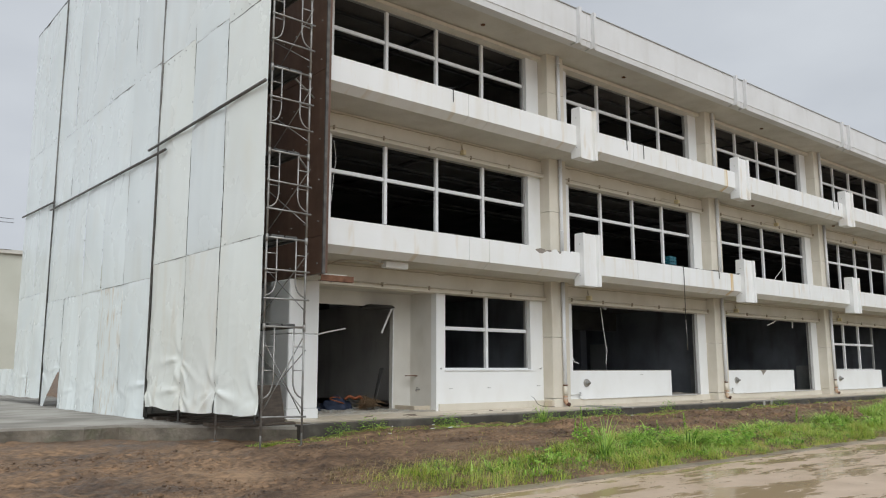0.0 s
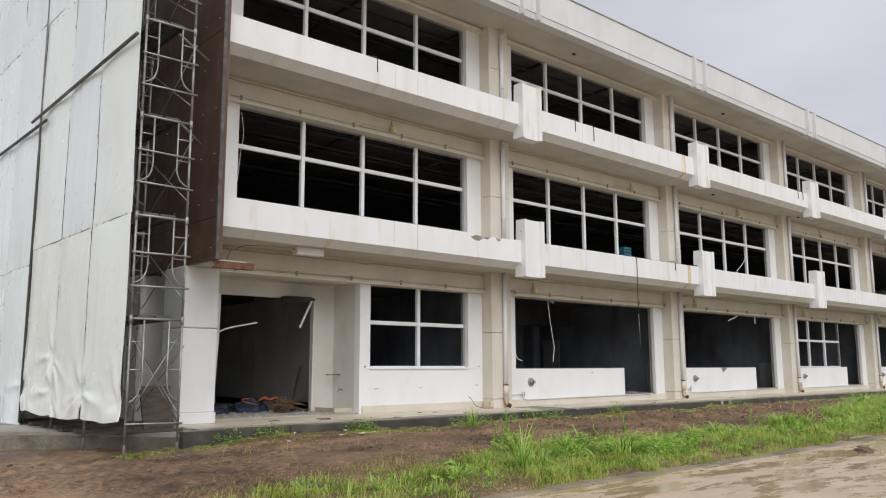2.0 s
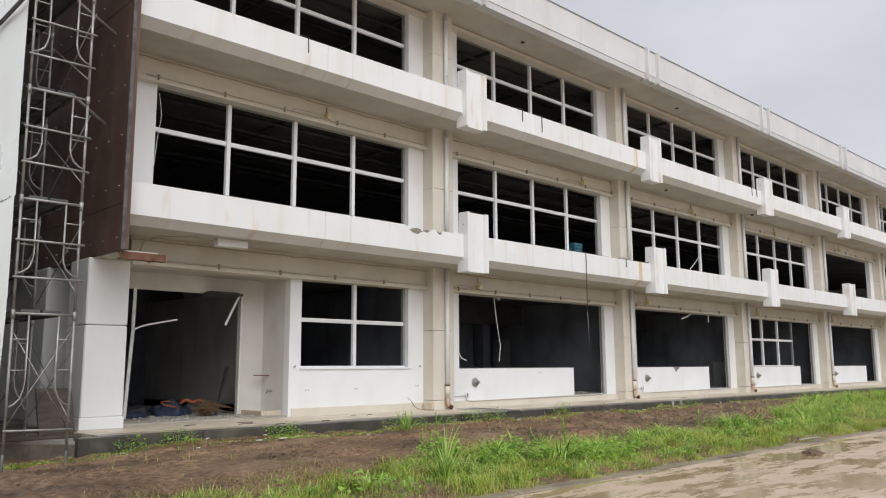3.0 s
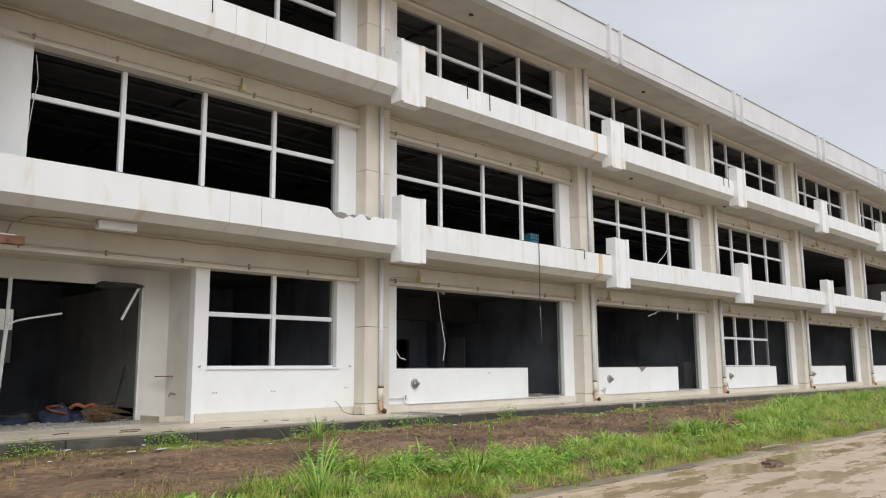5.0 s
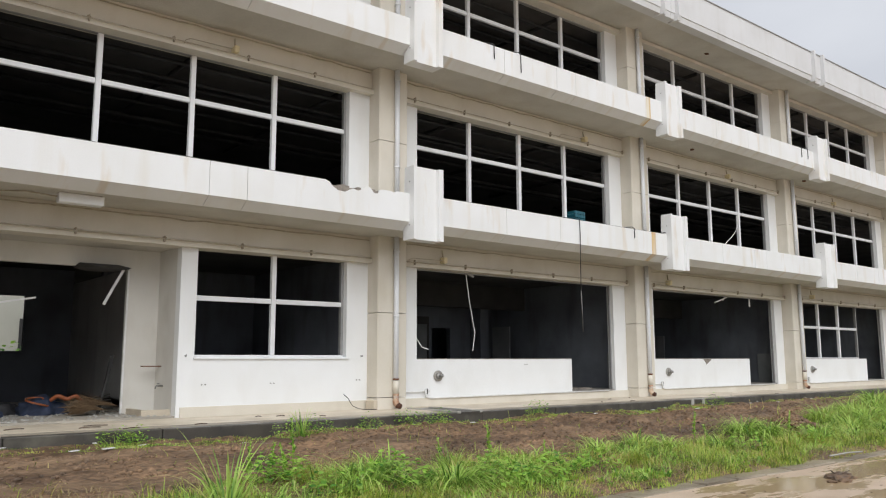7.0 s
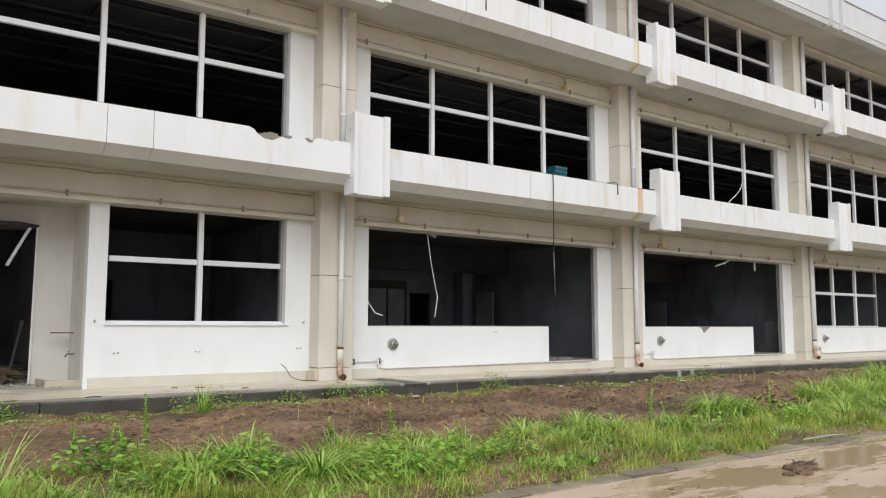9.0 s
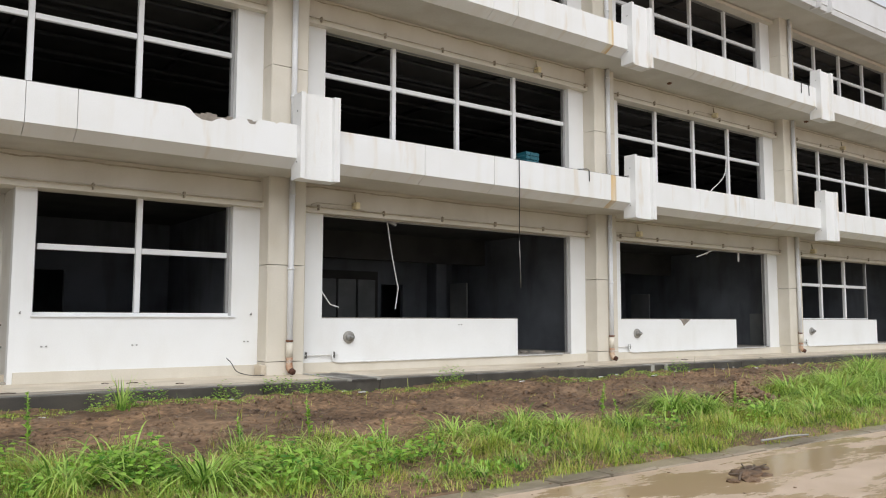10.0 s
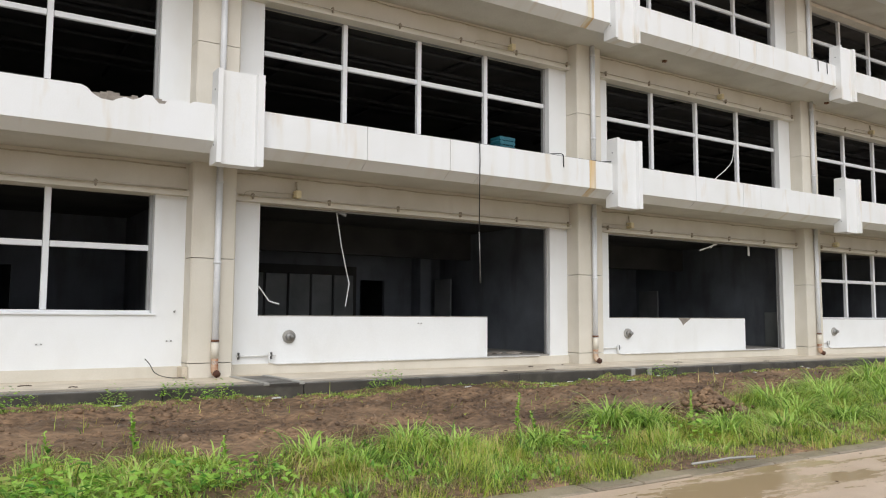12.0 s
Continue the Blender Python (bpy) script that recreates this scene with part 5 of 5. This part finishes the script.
def blades(name, roots, length, lean, width, heading, material, segs=4):
    """Many tapering bent blades in one mesh."""
    n = len(roots)
    co = np.zeros((n, segs + 1, 2, 3))
    dirx, diry = np.cos(heading), np.sin(heading)
    for k in range(segs + 1):
        s = k / segs
        out = length * lean * 0.72 * s ** 1.5
        up = length * (s * (1 - 0.10 * lean) - 0.50 * lean ** 2 * s ** 2.6)
        w = width * (1 - s) ** 0.7 * 0.5 + 0.0006
        for side, sg in ((0, -1), (1, 1)):
            co[:, k, side, 0] = roots[:, 0] + dirx * out - sg * diry * w
            co[:, k, side, 1] = roots[:, 1] + diry * out + sg * dirx * w
            co[:, k, side, 2] = roots[:, 2] + np.maximum(up, -0.02)
    per = (segs + 1) * 2
    base = np.arange(n)[:, None, None] * per
    k = np.arange(segs)[None, :, None] * 2
    quad = base + k + np.array([0, 1, 3, 2])[None, None, :]
    me = bpy.data.meshes.new(name)
    me.vertices.add(n * per)
    me.vertices.foreach_set("co", co.ravel())
    nf = n * segs
    me.loops.add(nf * 4)
    me.loops.foreach_set("vertex_index", quad.ravel().astype(np.int32))
    me.polygons.add(nf)
    me.polygons.foreach_set("loop_start", np.arange(nf, dtype=np.int32) * 4)
    me.polygons.foreach_set("use_smooth", np.ones(nf, dtype=bool))
    me.update(calc_edges=True)
    me.materials.append(material)
    return me


FAR_X = [4.9, 5.6, 7.0, 8.5, 9.7, 10.5, 11.0, 12.0, 13.0, 14.0, 15.0, 15.6, 16.2, 17.0, 17.6, 18.2, 19.0, 19.6, 20.3, 21.0, 21.9, 22.5, 24.0, 26.0, 29.0, 33.0, 45.0, 70.0]
FAR_Y = [7.9, 8.8, 9.3, 9.5, 9.6, 9.5, 9.8, 10.0, 10.0, 9.9, 9.7, 9.2, 9.5, 9.7, 9.5, 9.2, 9.2, 9.7, 9.7, 9.3, 9.1, 10.2, 10.3, 10.5, 11.6, 12.4, 13.1, 13.1]
CELL = 0.46


def clump_height(x, y):
    """Height of the grass clumps scattered over the strip, nought between them."""
    best = 0.0
    i, j = math.floor(x / CELL), math.floor(y / CELL)
    for a in (i - 1, i, i + 1):
        for b in (j - 1, j, j + 1):
            h1, h2, h3 = noise.cell_vector(Vector((a + 0.5, b + 0.5, 2.5)))
            d = math.hypot(x - (a + 0.15 + 0.7 * h1) * CELL, y - (b + 0.15 + 0.7 * h2) * CELL)
            best = max(best, (0.06 + 0.24 * h3 * h3) * max(0.0, 1 - d / (0.14 + 0.22 * h3)) ** 0.5)
    return best


def grass_cover(x, y):
    """0 to 1: how much grass grows at a place, and how tall it is."""
    edge = np.interp(x, FAR_X, FAR_Y)
    wob = 0.35 * noise.noise(Vector((x * 1.1, y * 1.1, 0))) + 0.2 * noise.noise(Vector((x * 3.1, y * 3.1, 4)))
    inside = min(1.0, max(0.0, (edge + wob - y) / 0.35))
    near_road = 1.0 if y > 7.53 + 0.16 * noise.noise(Vector((x * 1.4, 0, 3))) else 0.0
    start = min(1.0, max(0.0, (x - 5.0 - 1.2 * (8.6 - y)) / 0.6)) if y < 8.6 else min(1.0, max(0.0, (x - 5.0) / 0.5))
    patch = 0.42 + 1.1 * noise.noise(Vector((x * 0.8 + 11, y * 0.9, 2)))
    if y > 12.62:
        return (0.8 * max(0.0, patch + 0.3), 0.30) if y < 13.18 and x > 6.5 else (0.0, 0.0)
    if x < 10.0:
        inside *= 0.5
    bare = 0.012 * max(0.0, patch) if y < 12.7 and x > 7 else 0.0
    return max(bare, inside * near_road * start * min(1.0, max(0.45, patch + 0.4))), 1.0 + 0.5 * min(1.0, max(0.0, (x - 22.2) / 2.5)) * min(1.0, max(0.0, (y - 8.0) / 0.9))


def sow(x0, x1, per_m2, wide, seed):
    """Short grass everywhere that grass grows, longer and thicker on the clumps."""
    r = np.random.RandomState(seed)
    n = int((x1 - x0) * 5.6 * per_m2)
    rows = []
    for x, y, k in zip(r.uniform(x0, x1, n), r.uniform(7.42, 13.2, n), r.uniform(0, 1, n)):
        c, tall = grass_cover(x, y)
        if k < c:
            h = clump_height(x, y)
            if k < c * (0.34 + 4.4 * h):
                rows.append((x, y, max(ground_height(x, y), 0.015) - 0.01, (0.055 + 0.72 * h) * tall, noise.noise(Vector((x * 1.3, y * 1.3, 41)))))
    a = np.array(rows)
    m = len(a)
    return a[:, :3], a[:, 3] * r.uniform(0.45, 1.35, m), r.uniform(0.35, 1.45, m), wide * r.uniform(0.5, 1.4, m), a[:, 4] * 7 + r.normal(0, 1.1, m)


for x0, x1, per, wide, seed in ((4.8, 15.0, 3300, 0.0075, 1), (15.0, 25.0, 3100, 0.008, 2), (25.0, 64.0, 460, 0.017, 3)):
    roots, length, lean, width, heading = sow(x0, x1, per, wide, seed)
    tagged(new("grass", blades("grass", roots, length, lean, width, heading, M_GRASS, 3)), "bright green wet grass along the road", "grass", kind="stuff")


def small_tufts(count, seed):
    """Knee-high tussocks scattered through the grass, in one mesh."""
    r = np.random.RandomState(seed)
    roots, length, lean, width, head = [], [], [], [], []
    while len(roots) < count * 24:
        x, y = r.uniform(5.2, 34.0), r.uniform(7.75, 12.0)
        if grass_cover(x, y)[0] < 0.45 or (x < 10.4 and r.uniform() < 0.8):
            continue
        big = r.uniform(0.12, 0.36) * (0.7 + 0.3 * min(1.0, max(0.0, (y - 8.0) / 1.0)))
        z = ground_height(x, y) - 0.01
        for k in range(24):
            a, d = r.uniform(0, 2 * np.pi), abs(r.normal(0, 0.06))
            roots.append((x + d * math.cos(a), y + d * math.sin(a), z))
            length.append(big * r.uniform(0.5, 1.15))
            lean.append(r.uniform(0.6, 1.5))
            width.append(r.uniform(0.008, 0.016))
            head.append(a + r.normal(0, 0.5))
    return blades("grass", np.array(roots), np.array(length), np.array(lean), np.array(width), np.array(head), M_TUFT, 5)


r_k = np.random.RandomState(44)
fringe = np.array([(x, y, ground_height(x, y) - 0.005) for x, y in zip(r_k.uniform(6.5, 40.0, 26000), 13.19 - 0.6 * r_k.random_sample(26000) ** 1.3) if noise.noise(Vector((x * 0.7, y * 2.0, 91))) > 0.06])
n_k = len(fringe)
tagged(new("grass", blades("grass", fringe, r_k.uniform(0.015, 0.055, n_k), r_k.uniform(0.5, 1.3, n_k), r_k.uniform(0.008, 0.016, n_k), r_k.uniform(0, 6.28, n_k), M_TUFT, 3)), "short green grass fringe along the kerb", "grass", kind="stuff")
tagged(new("grass", small_tufts(900, 77)), "small green grass tussocks in the strip", "grass", kind="stuff")
M_DRY = leaf_material("dead_grass", (0.20, 0.14, 0.07), (0.42, 0.33, 0.18), (0.30, 0.24, 0.12), 0.2)
r_d = np.random.RandomState(15)
dead = np.array([(x, y, ground_height(x, y)) for x, y in zip(r_d.uniform(5.5, 30.0, 26000), r_d.uniform(7.7, 11.2, 26000)) if y < np.interp(x, FAR_X, FAR_Y) + 0.4 and noise.noise(Vector((x * 1.1, y * 1.3, 71))) > -0.12])
n_d = len(dead)
tagged(new("dead_grass", blades("dead_grass", dead, r_d.uniform(0.08, 0.26, n_d), r_d.uniform(1.15, 1.5, n_d), r_d.uniform(0.005, 0.011, n_d), r_d.uniform(0, 6.28, n_d), M_DRY, 3)), "flattened straw-coloured dead grass between the tufts", "dead grass", kind="stuff")
r_c = np.random.RandomState(5)
cover = np.array([(x, y, ground_height(x, y)) for x, y in zip(r_c.uniform(8.0, 18.0, 9000), 7.75 + 2.4 * r_c.random_sample(9000) ** 1.2) if noise.noise(Vector((x * 1.6, y * 1.6, 55))) > 0.05 and grass_cover(x, y)[0] > 0.2])
n_c = len(cover)
tagged(new("ground_cover", blades("ground_cover", cover, r_c.uniform(0.05, 0.13, n_c), r_c.uniform(0.5, 1.2, n_c), r_c.uniform(0.02, 0.045, n_c), r_c.uniform(0, 6.28, n_c), M_LEAF, 3)), "low leafy green ground cover among the grass", "ground cover", kind="stuff")


def tuft(x, y, size, count, seed, spread=0.09, low=0.9, high=1.55):
    """A fountain of long arching blades."""
    r = np.random.RandomState(seed)
    roots = np.zeros((count, 3))
    roots[:, 0], roots[:, 1] = r.normal(0, spread, count), r.normal(0, spread, count)
    length = size * 1.3 * r.uniform(0.5, 1.15, count)
    head = np.arctan2(roots[:, 1], roots[:, 0]) + r.normal(0, 0.7, count)
    me = blades("grass_tuft", roots, length, r.uniform(low, high, count), r.uniform(0.013, 0.026, count), head, M_TUFT, 6)
    ob = new("grass_tuft", me)
    ob.matrix_basis = pose(x, y, ground_height(x, y) - 0.02)
    return tagged(ob, "tall green grass tuft with long arching blades", "grass tuft", "grass tufts")


TUFTS = [(10.8, 8.45, 0.42, 70), (10.2, 8.9, 0.34, 50), (12.1, 8.95, 0.60, 190), (12.5, 9.25, 0.5, 80), (13.05, 8.55, 0.56, 190), (13.85, 8.45, 0.42, 80), (14.4, 9.0, 0.36, 70), (15.0, 9.3, 0.34, 60), (15.9, 9.0, 0.42, 110), (16.3, 8.75, 0.4, 110), (17.05, 9.2, 0.42, 130), (17.45, 9.0, 0.4, 100), (18.3, 8.7, 0.36, 80), (19.8, 9.2, 0.60, 280), (20.15, 8.95, 0.5, 170), (20.9, 8.4, 0.45, 130), (21.3, 8.7, 0.5, 140), (22.0, 8.4, 0.45, 130), (23.0, 8.9, 0.75, 240), (23.5, 9.6, 0.8, 240), (23.4, 8.4, 0.6, 180), (24.4, 9.2, 0.85, 240), (25.2, 9.9, 0.85, 220), (26.2, 9.4, 0.85, 220), (27.4, 10.3, 0.9, 240), (28.6, 10.8, 0.9, 240), (30.2, 10.4, 0.9, 240), (32.0, 11.0, 1.0, 240), (34.0, 10.6, 1.0, 240), (7.1, 8.6, 0.25, 60), (7.9, 8.3, 0.25, 60), (9.2, 8.4, 0.3, 60), (36.5, 11.2, 1.0, 220), (39.0, 11.0, 1.0, 220)]
for k, (x, y, s, c) in enumerate(TUFTS):
    tuft(x, y, s * (0.8 if x > 22.2 else 1.0), int(c * 0.8), 100 + k)
tuft(10.42, 8.38, 0.74, 52, 61, 0.05, 0.45, 1.25)
tuft(13.45, 12.55, 0.42, 34, 63, 0.04, 0.2, 0.9)


def leaf(bm, at, aim, size, tilt, seed):
    """A folded oval leaf of eight vertices."""
    m = Matrix.Translation(at) @ Euler((tilt, 0.25 * math.sin(seed * 3.1), aim)).to_matrix().to_4x4()
    mid = [m @ Vector((0, size * t, -0.06 * size * t * t)) for t in (0, 0.35, 0.7, 1.0)]
    lft = [m @ Vector((-size * w, size * t, 0.08 * size)) for w, t in ((0.34, 0.25), (0.30, 0.62))]
    rgt = [m @ Vector((size * w, size * t, 0.08 * size)) for w, t in ((0.34, 0.25), (0.30, 0.62))]
    a, b, c, d = [bm.verts.new(v) for v in mid]
    l1, l2 = [bm.verts.new(v) for v in lft]
    r1, r2 = [bm.verts.new(v) for v in rgt]
    for f in ((a, b, l1), (b, c, l2, l1), (c, d, l2), (a, r1, b), (b, r1, r2, c), (c, r2, d)):
        bm.faces.new(f)


def broad_weed(x, y, spread, count, size, seed):
    r = random.Random(seed)
    bm = bmesh.new()
    for k in range(count):
        a, d = r.uniform(0, math.tau), spread * math.sqrt(r.random())
        leaf(bm, (d * math.cos(a), d * math.sin(a), r.uniform(0.05, 0.30) * (1.2 - 0.6 * d / spread)), r.uniform(0, math.tau), size * r.uniform(0.6, 1.3), r.uniform(-0.5, 0.5), k)
    w = thing("broadleaf_weed", label="low bright green weed with broad leaves", category="weed", group="broadleaf weeds", at=(x, y, ground_height(x, y)))
    tagged(part("leaves", bm, M_LEAF, w), kind="stuff")
    st = bmesh.new()
    for k in range(6):
        a, d = r.uniform(0, math.tau), spread * r.random()
        tube([(0.3 * d * math.cos(a), 0.3 * d * math.sin(a), 0.0), (d * math.cos(a), d * math.sin(a), r.uniform(0.06, 0.16))], 0.003, 4, st, False)
    tagged(part("stalk", st, M_TUFT, w), kind="stuff")
    return w


for k, (x, y, s, c) in enumerate(((11.35, 9.5, 0.34, 130), (11.6, 9.6, 0.3, 110), (12.35, 9.0, 0.26, 100), (12.65, 8.75, 0.28, 110), (12.75, 9.35, 0.25, 70), (13.55, 8.3, 0.36, 140), (13.8, 8.75, 0.3, 110), (14.15, 8.2, 0.3, 90), (11.6, 8.6, 0.3, 80), (14.7, 8.5, 0.3, 80), (8.9, 8.3, 0.3, 60), (15.2, 8.4, 0.3, 80), (18.7, 8.5, 0.3, 70), (20.4, 8.4, 0.3, 70))):
    broad_weed(x, y, s, c, 0.072, 50 + k)
for k, (x, y, s) in enumerate(((13.35, 12.75, 0.28), (13.75, 12.7, 0.3), (14.95, 13.0, 0.22), (15.75, 12.97, 0.28), (16.25, 12.8, 0.26), (10.9, 12.98, 0.26), (11.15, 13.0, 0.2), (9.0, 12.9, 0.3), (8.3, 12.95, 0.28), (18.7, 12.97, 0.16), (19.0, 13.0, 0.12), (24.8, 12.9, 0.25))):
    broad_weed(x, y, s, int(520 * s), 0.042, 150 + k)


def spike_weed(x, y, h, seed):
    """An upright stem ringed with small narrow leaves."""
    r = random.Random(seed)
    w = thing("spike_weed", label="upright green weed with small narrow leaves", category="weed", group="upright weeds", at=(x, y, ground_height(x, y)))
    lx, ly = r.uniform(-0.06, 0.06), r.uniform(-0.06, 0.06)
    part("stem", tube([(0, 0, -0.02), (lx * 0.5, ly * 0.5, h * 0.5), (lx, ly, h)], 0.006, 5), M_TUFT, w)
    bm = bmesh.new()
    n = int(44 * h / 0.5)
    for k in range(n):
        s = (k / n) ** 0.8
        leaf(bm, (lx * s, ly * s, h * (0.18 + 0.82 * s)), r.uniform(0, math.tau), (0.070 - 0.040 * s) * r.uniform(0.6, 1.2), r.uniform(0.2, 0.9), k)
    tagged(part("leaves", bm, M_LEAF, w), kind="stuff")
    return w


for k, (x, y, h) in enumerate(((11.25, 9.75, 0.40), (12.02, 10.2, 0.55), (11.6, 9.95, 0.34), (11.72, 9.8, 0.36), (13.85, 9.8, 0.3), (14.5, 9.6, 0.42), (15.2, 9.3, 0.26), (18.4, 9.2, 0.46), (18.55, 9.05, 0.3), (21.1, 9.1, 0.42), (10.9, 9.3, 0.22))):
    spike_weed(x, y, h, 300 + k)

# ---- shrub in the rear yard ----
rng = random.Random(21)
shrub = thing("shrub", label="leafy green shrub in the rear yard", category="shrub", at=(13.1, 32.0, 0.3))
for k in range(5):
    part("stem", tube([(0, 0, 0), (rng.uniform(-0.3, 0.3), rng.uniform(-0.2, 0.2), 0.7), (rng.uniform(-0.8, 0.8), rng.uniform(-0.4, 0.4), 1.4)], 0.03, 6), M_OLDWOOD, shrub)
bm = bmesh.new()
for k in range(420):
    a, d = rng.uniform(0, math.tau), 1.3 * math.sqrt(rng.random())
    leaf(bm, (d * math.cos(a), 0.6 * d * math.sin(a), rng.uniform(0.2, 1.9) * (1.1 - 0.4 * d)), rng.uniform(0, math.tau), rng.uniform(0.12, 0.26), rng.uniform(-0.6, 0.6), k)
tagged(part("crown", bm, M_LEAF, shrub), kind="stuff")

# ---- clods, litter, branch ----
rng = random.Random(11)
def scatter_lumps(name, spots, material):
    """Many small lumps joined in one mesh, from a dozen shapes."""
    shapes = []
    for k in range(12):
        bm = lump(1.0, k * 2.3, 0.7)
        bm.verts.ensure_lookup_table()
        shapes.append((np.array([v.co[:] for v in bm.verts]), np.array([[v.index for v in f.verts] for f in bm.faces])))
        bm.free()
    co, tri, base = [], [], 0
    for k, (x, y, z, s) in enumerate(spots):
        v, f = shapes[k % 12]
        a = k * 2.4
        rot = np.array([[math.cos(a), -math.sin(a), 0], [math.sin(a), math.cos(a), 0], [0, 0, 1]])
        co.append(v @ rot.T * s + np.array([x, y, z]))
        tri.append(f + base)
        base += len(v)
    co, tri = np.concatenate(co), np.concatenate(tri)
    me = bpy.data.meshes.new(name)
    me.vertices.add(len(co))
    me.vertices.foreach_set("co", co.ravel())
    me.loops.add(tri.size)
    me.loops.foreach_set("vertex_index", tri.ravel().astype(np.int32))
    me.polygons.add(len(tri))
    me.polygons.foreach_set("loop_start", np.arange(len(tri), dtype=np.int32) * 3)
    me.update(calc_edges=True)
    me.materials.append(material)
    return new(name, me)


spots = []
for k in range(30000):
    x, y = rng.uniform(0.0, 34.0), rng.uniform(8.0, 12.95)
    churn = noise.noise(Vector((x * 0.6, y * 1.1, 20))) + 0.5 * noise.noise(Vector((x * 1.7, y * 2.4, 27)))
    churn += 0.28 if y > np.interp(x, FAR_X, FAR_Y) + 0.1 and x > 12.5 and y < 12.5 else 0.0
    churn -= 0.22 if 7.5 < x < 12.0 else 0.0
    if churn < 0.08 or (y < np.interp(x, FAR_X, FAR_Y) - 0.3 and x > 5.2):
        continue
    s = rng.uniform(0.008, 0.038) * (2.0 if rng.random() < 0.07 else 1)
    spots.append((x, y, ground_height(x, y) - 0.2 * s, s))
for k in range(1500):
    x = rng.uniform(6.0, 14.5)
    y = rng.choice((11.55, 12.15, 10.6)) + 0.12 * noise.noise(Vector((x * 0.7, 3, 1))) + rng.gauss(0, 0.07)
    if noise.noise(Vector((x * 1.4, y * 0.5, 61))) > -0.05:
        s = rng.uniform(0.012, 0.045)
        spots.append((x, y, ground_height(x, y) - 0.2 * s, s))
tagged(scatter_lumps("mud_clods", spots, M_MUD), "loose brown mud clods on the churned ground", "clod", kind="stuff")
specks = bmesh.new()
for k in range(150):
    x, y = rng.uniform(8.0, 30.0), 7.55 - 3.0 * rng.random() ** 1.7
    lump(rng.uniform(0.006, 0.02) * (1 + (k % 9 == 0)), k * 0.9, 0.25, specks, (x, y, 0.003 if y < 7.29 else 0.032))
thing("road_grit", specks, M_MUD, "small mud lumps on the wet road", "grit", kind="stuff")
heap = []
for k in range(260):
    a, d = rng.uniform(0, math.tau), abs(rng.gauss(0, 0.3))
    heap.append((22.0 + d * math.cos(a), 9.55 + 0.7 * d * math.sin(a), 0.24 + max(0.0, 0.26 - 0.5 * d) * rng.uniform(0.6, 1.0), rng.uniform(0.03, 0.08)))
tagged(scatter_lumps("soil_heap", heap, M_MUD), "crumbly brown soil heap in the grass", "soil heap", kind="stuff")
litter = bmesh.new()
for k in range(34):
    x, y = rng.uniform(8.0, 32.0), rng.uniform(12.5, 13.15)
    z = ground_height(x, y)
    a = rng.uniform(0, 3.14)
    l, w = rng.uniform(0.02, 0.09), rng.uniform(0.01, 0.03)
    v = box(litter, -l, l, -w, w, 0.0, 0.012)
    for q in v:
        q.co = Matrix.Rotation(a * 0.3, 4, "Z") @ q.co + Vector((x, y, z + 0.012))
thing("litter", litter, M_STRIP, "small white plaster scraps along the kerb", "litter", kind="stuff")
M_TWIG = mat("wet_branch", (0.13, 0.09, 0.06), (0.07, 0.05, 0.035), 9.0, 0.6)
br = thing("branch", label="broken muddy branch lying on the wet road", category="branch", at=(17.55, 6.6, 0.0, 0, 0, 20))
part("limb", tube([(-0.42, 0.0, 0.02), (-0.15, 0.05, 0.035), (0.12, 0.0, 0.04), (0.36, 0.04, 0.03)], 0.012, 7), M_TWIG, br)
for p, q in (((0.0, 0.03, 0.035), (0.2, 0.12, 0.06)), ((0.15, 0.0, 0.04), (0.32, -0.08, 0.06)), ((-0.2, 0.04, 0.03), (-0.3, 0.12, 0.045))):
    part("twig", tube([p, q], 0.007, 5), M_TWIG, br)
for s, seed, at in ((0.17, 2.0, (-0.05, 0.03, 0.01)), (0.13, 5.0, (0.2, 0.05, 0.01)), (0.10, 7.0, (-0.28, -0.06, 0.008)), (0.09, 9.0, (0.38, -0.02, 0.006)), (0.07, 3.0, (-0.42, 0.05, 0.006)), (0.08, 4.0, (0.05, -0.12, 0.006))):
    part("mud_lump", lump(s, seed, 0.32, None, at), M_MUD, br)
thing("white_stick", tube([(19.2, 7.50, 0.065), (19.5, 7.46, 0.075), (19.8, 7.52, 0.065), (20.1, 7.44, 0.065)], 0.013, 6), M_PAD, "long pale stick at the road edge", "stick")
twigs = bmesh.new()
for k in range(14):
    x, y = rng.uniform(9.5, 30), rng.uniform(13.5, 14.7)
    a, l = rng.uniform(-0.4, 0.4), rng.uniform(0.05, 0.35)
    tube([(x, y, 0.508), (x + l * 0.5, y + 0.5 * l * a + 0.01, 0.514), (x + l, y + l * a, 0.508)], 0.007, 4, twigs)
thing("twigs", twigs, M_TWIG, "thin dry twigs lying on the walkway", "twig", kind="stuff")
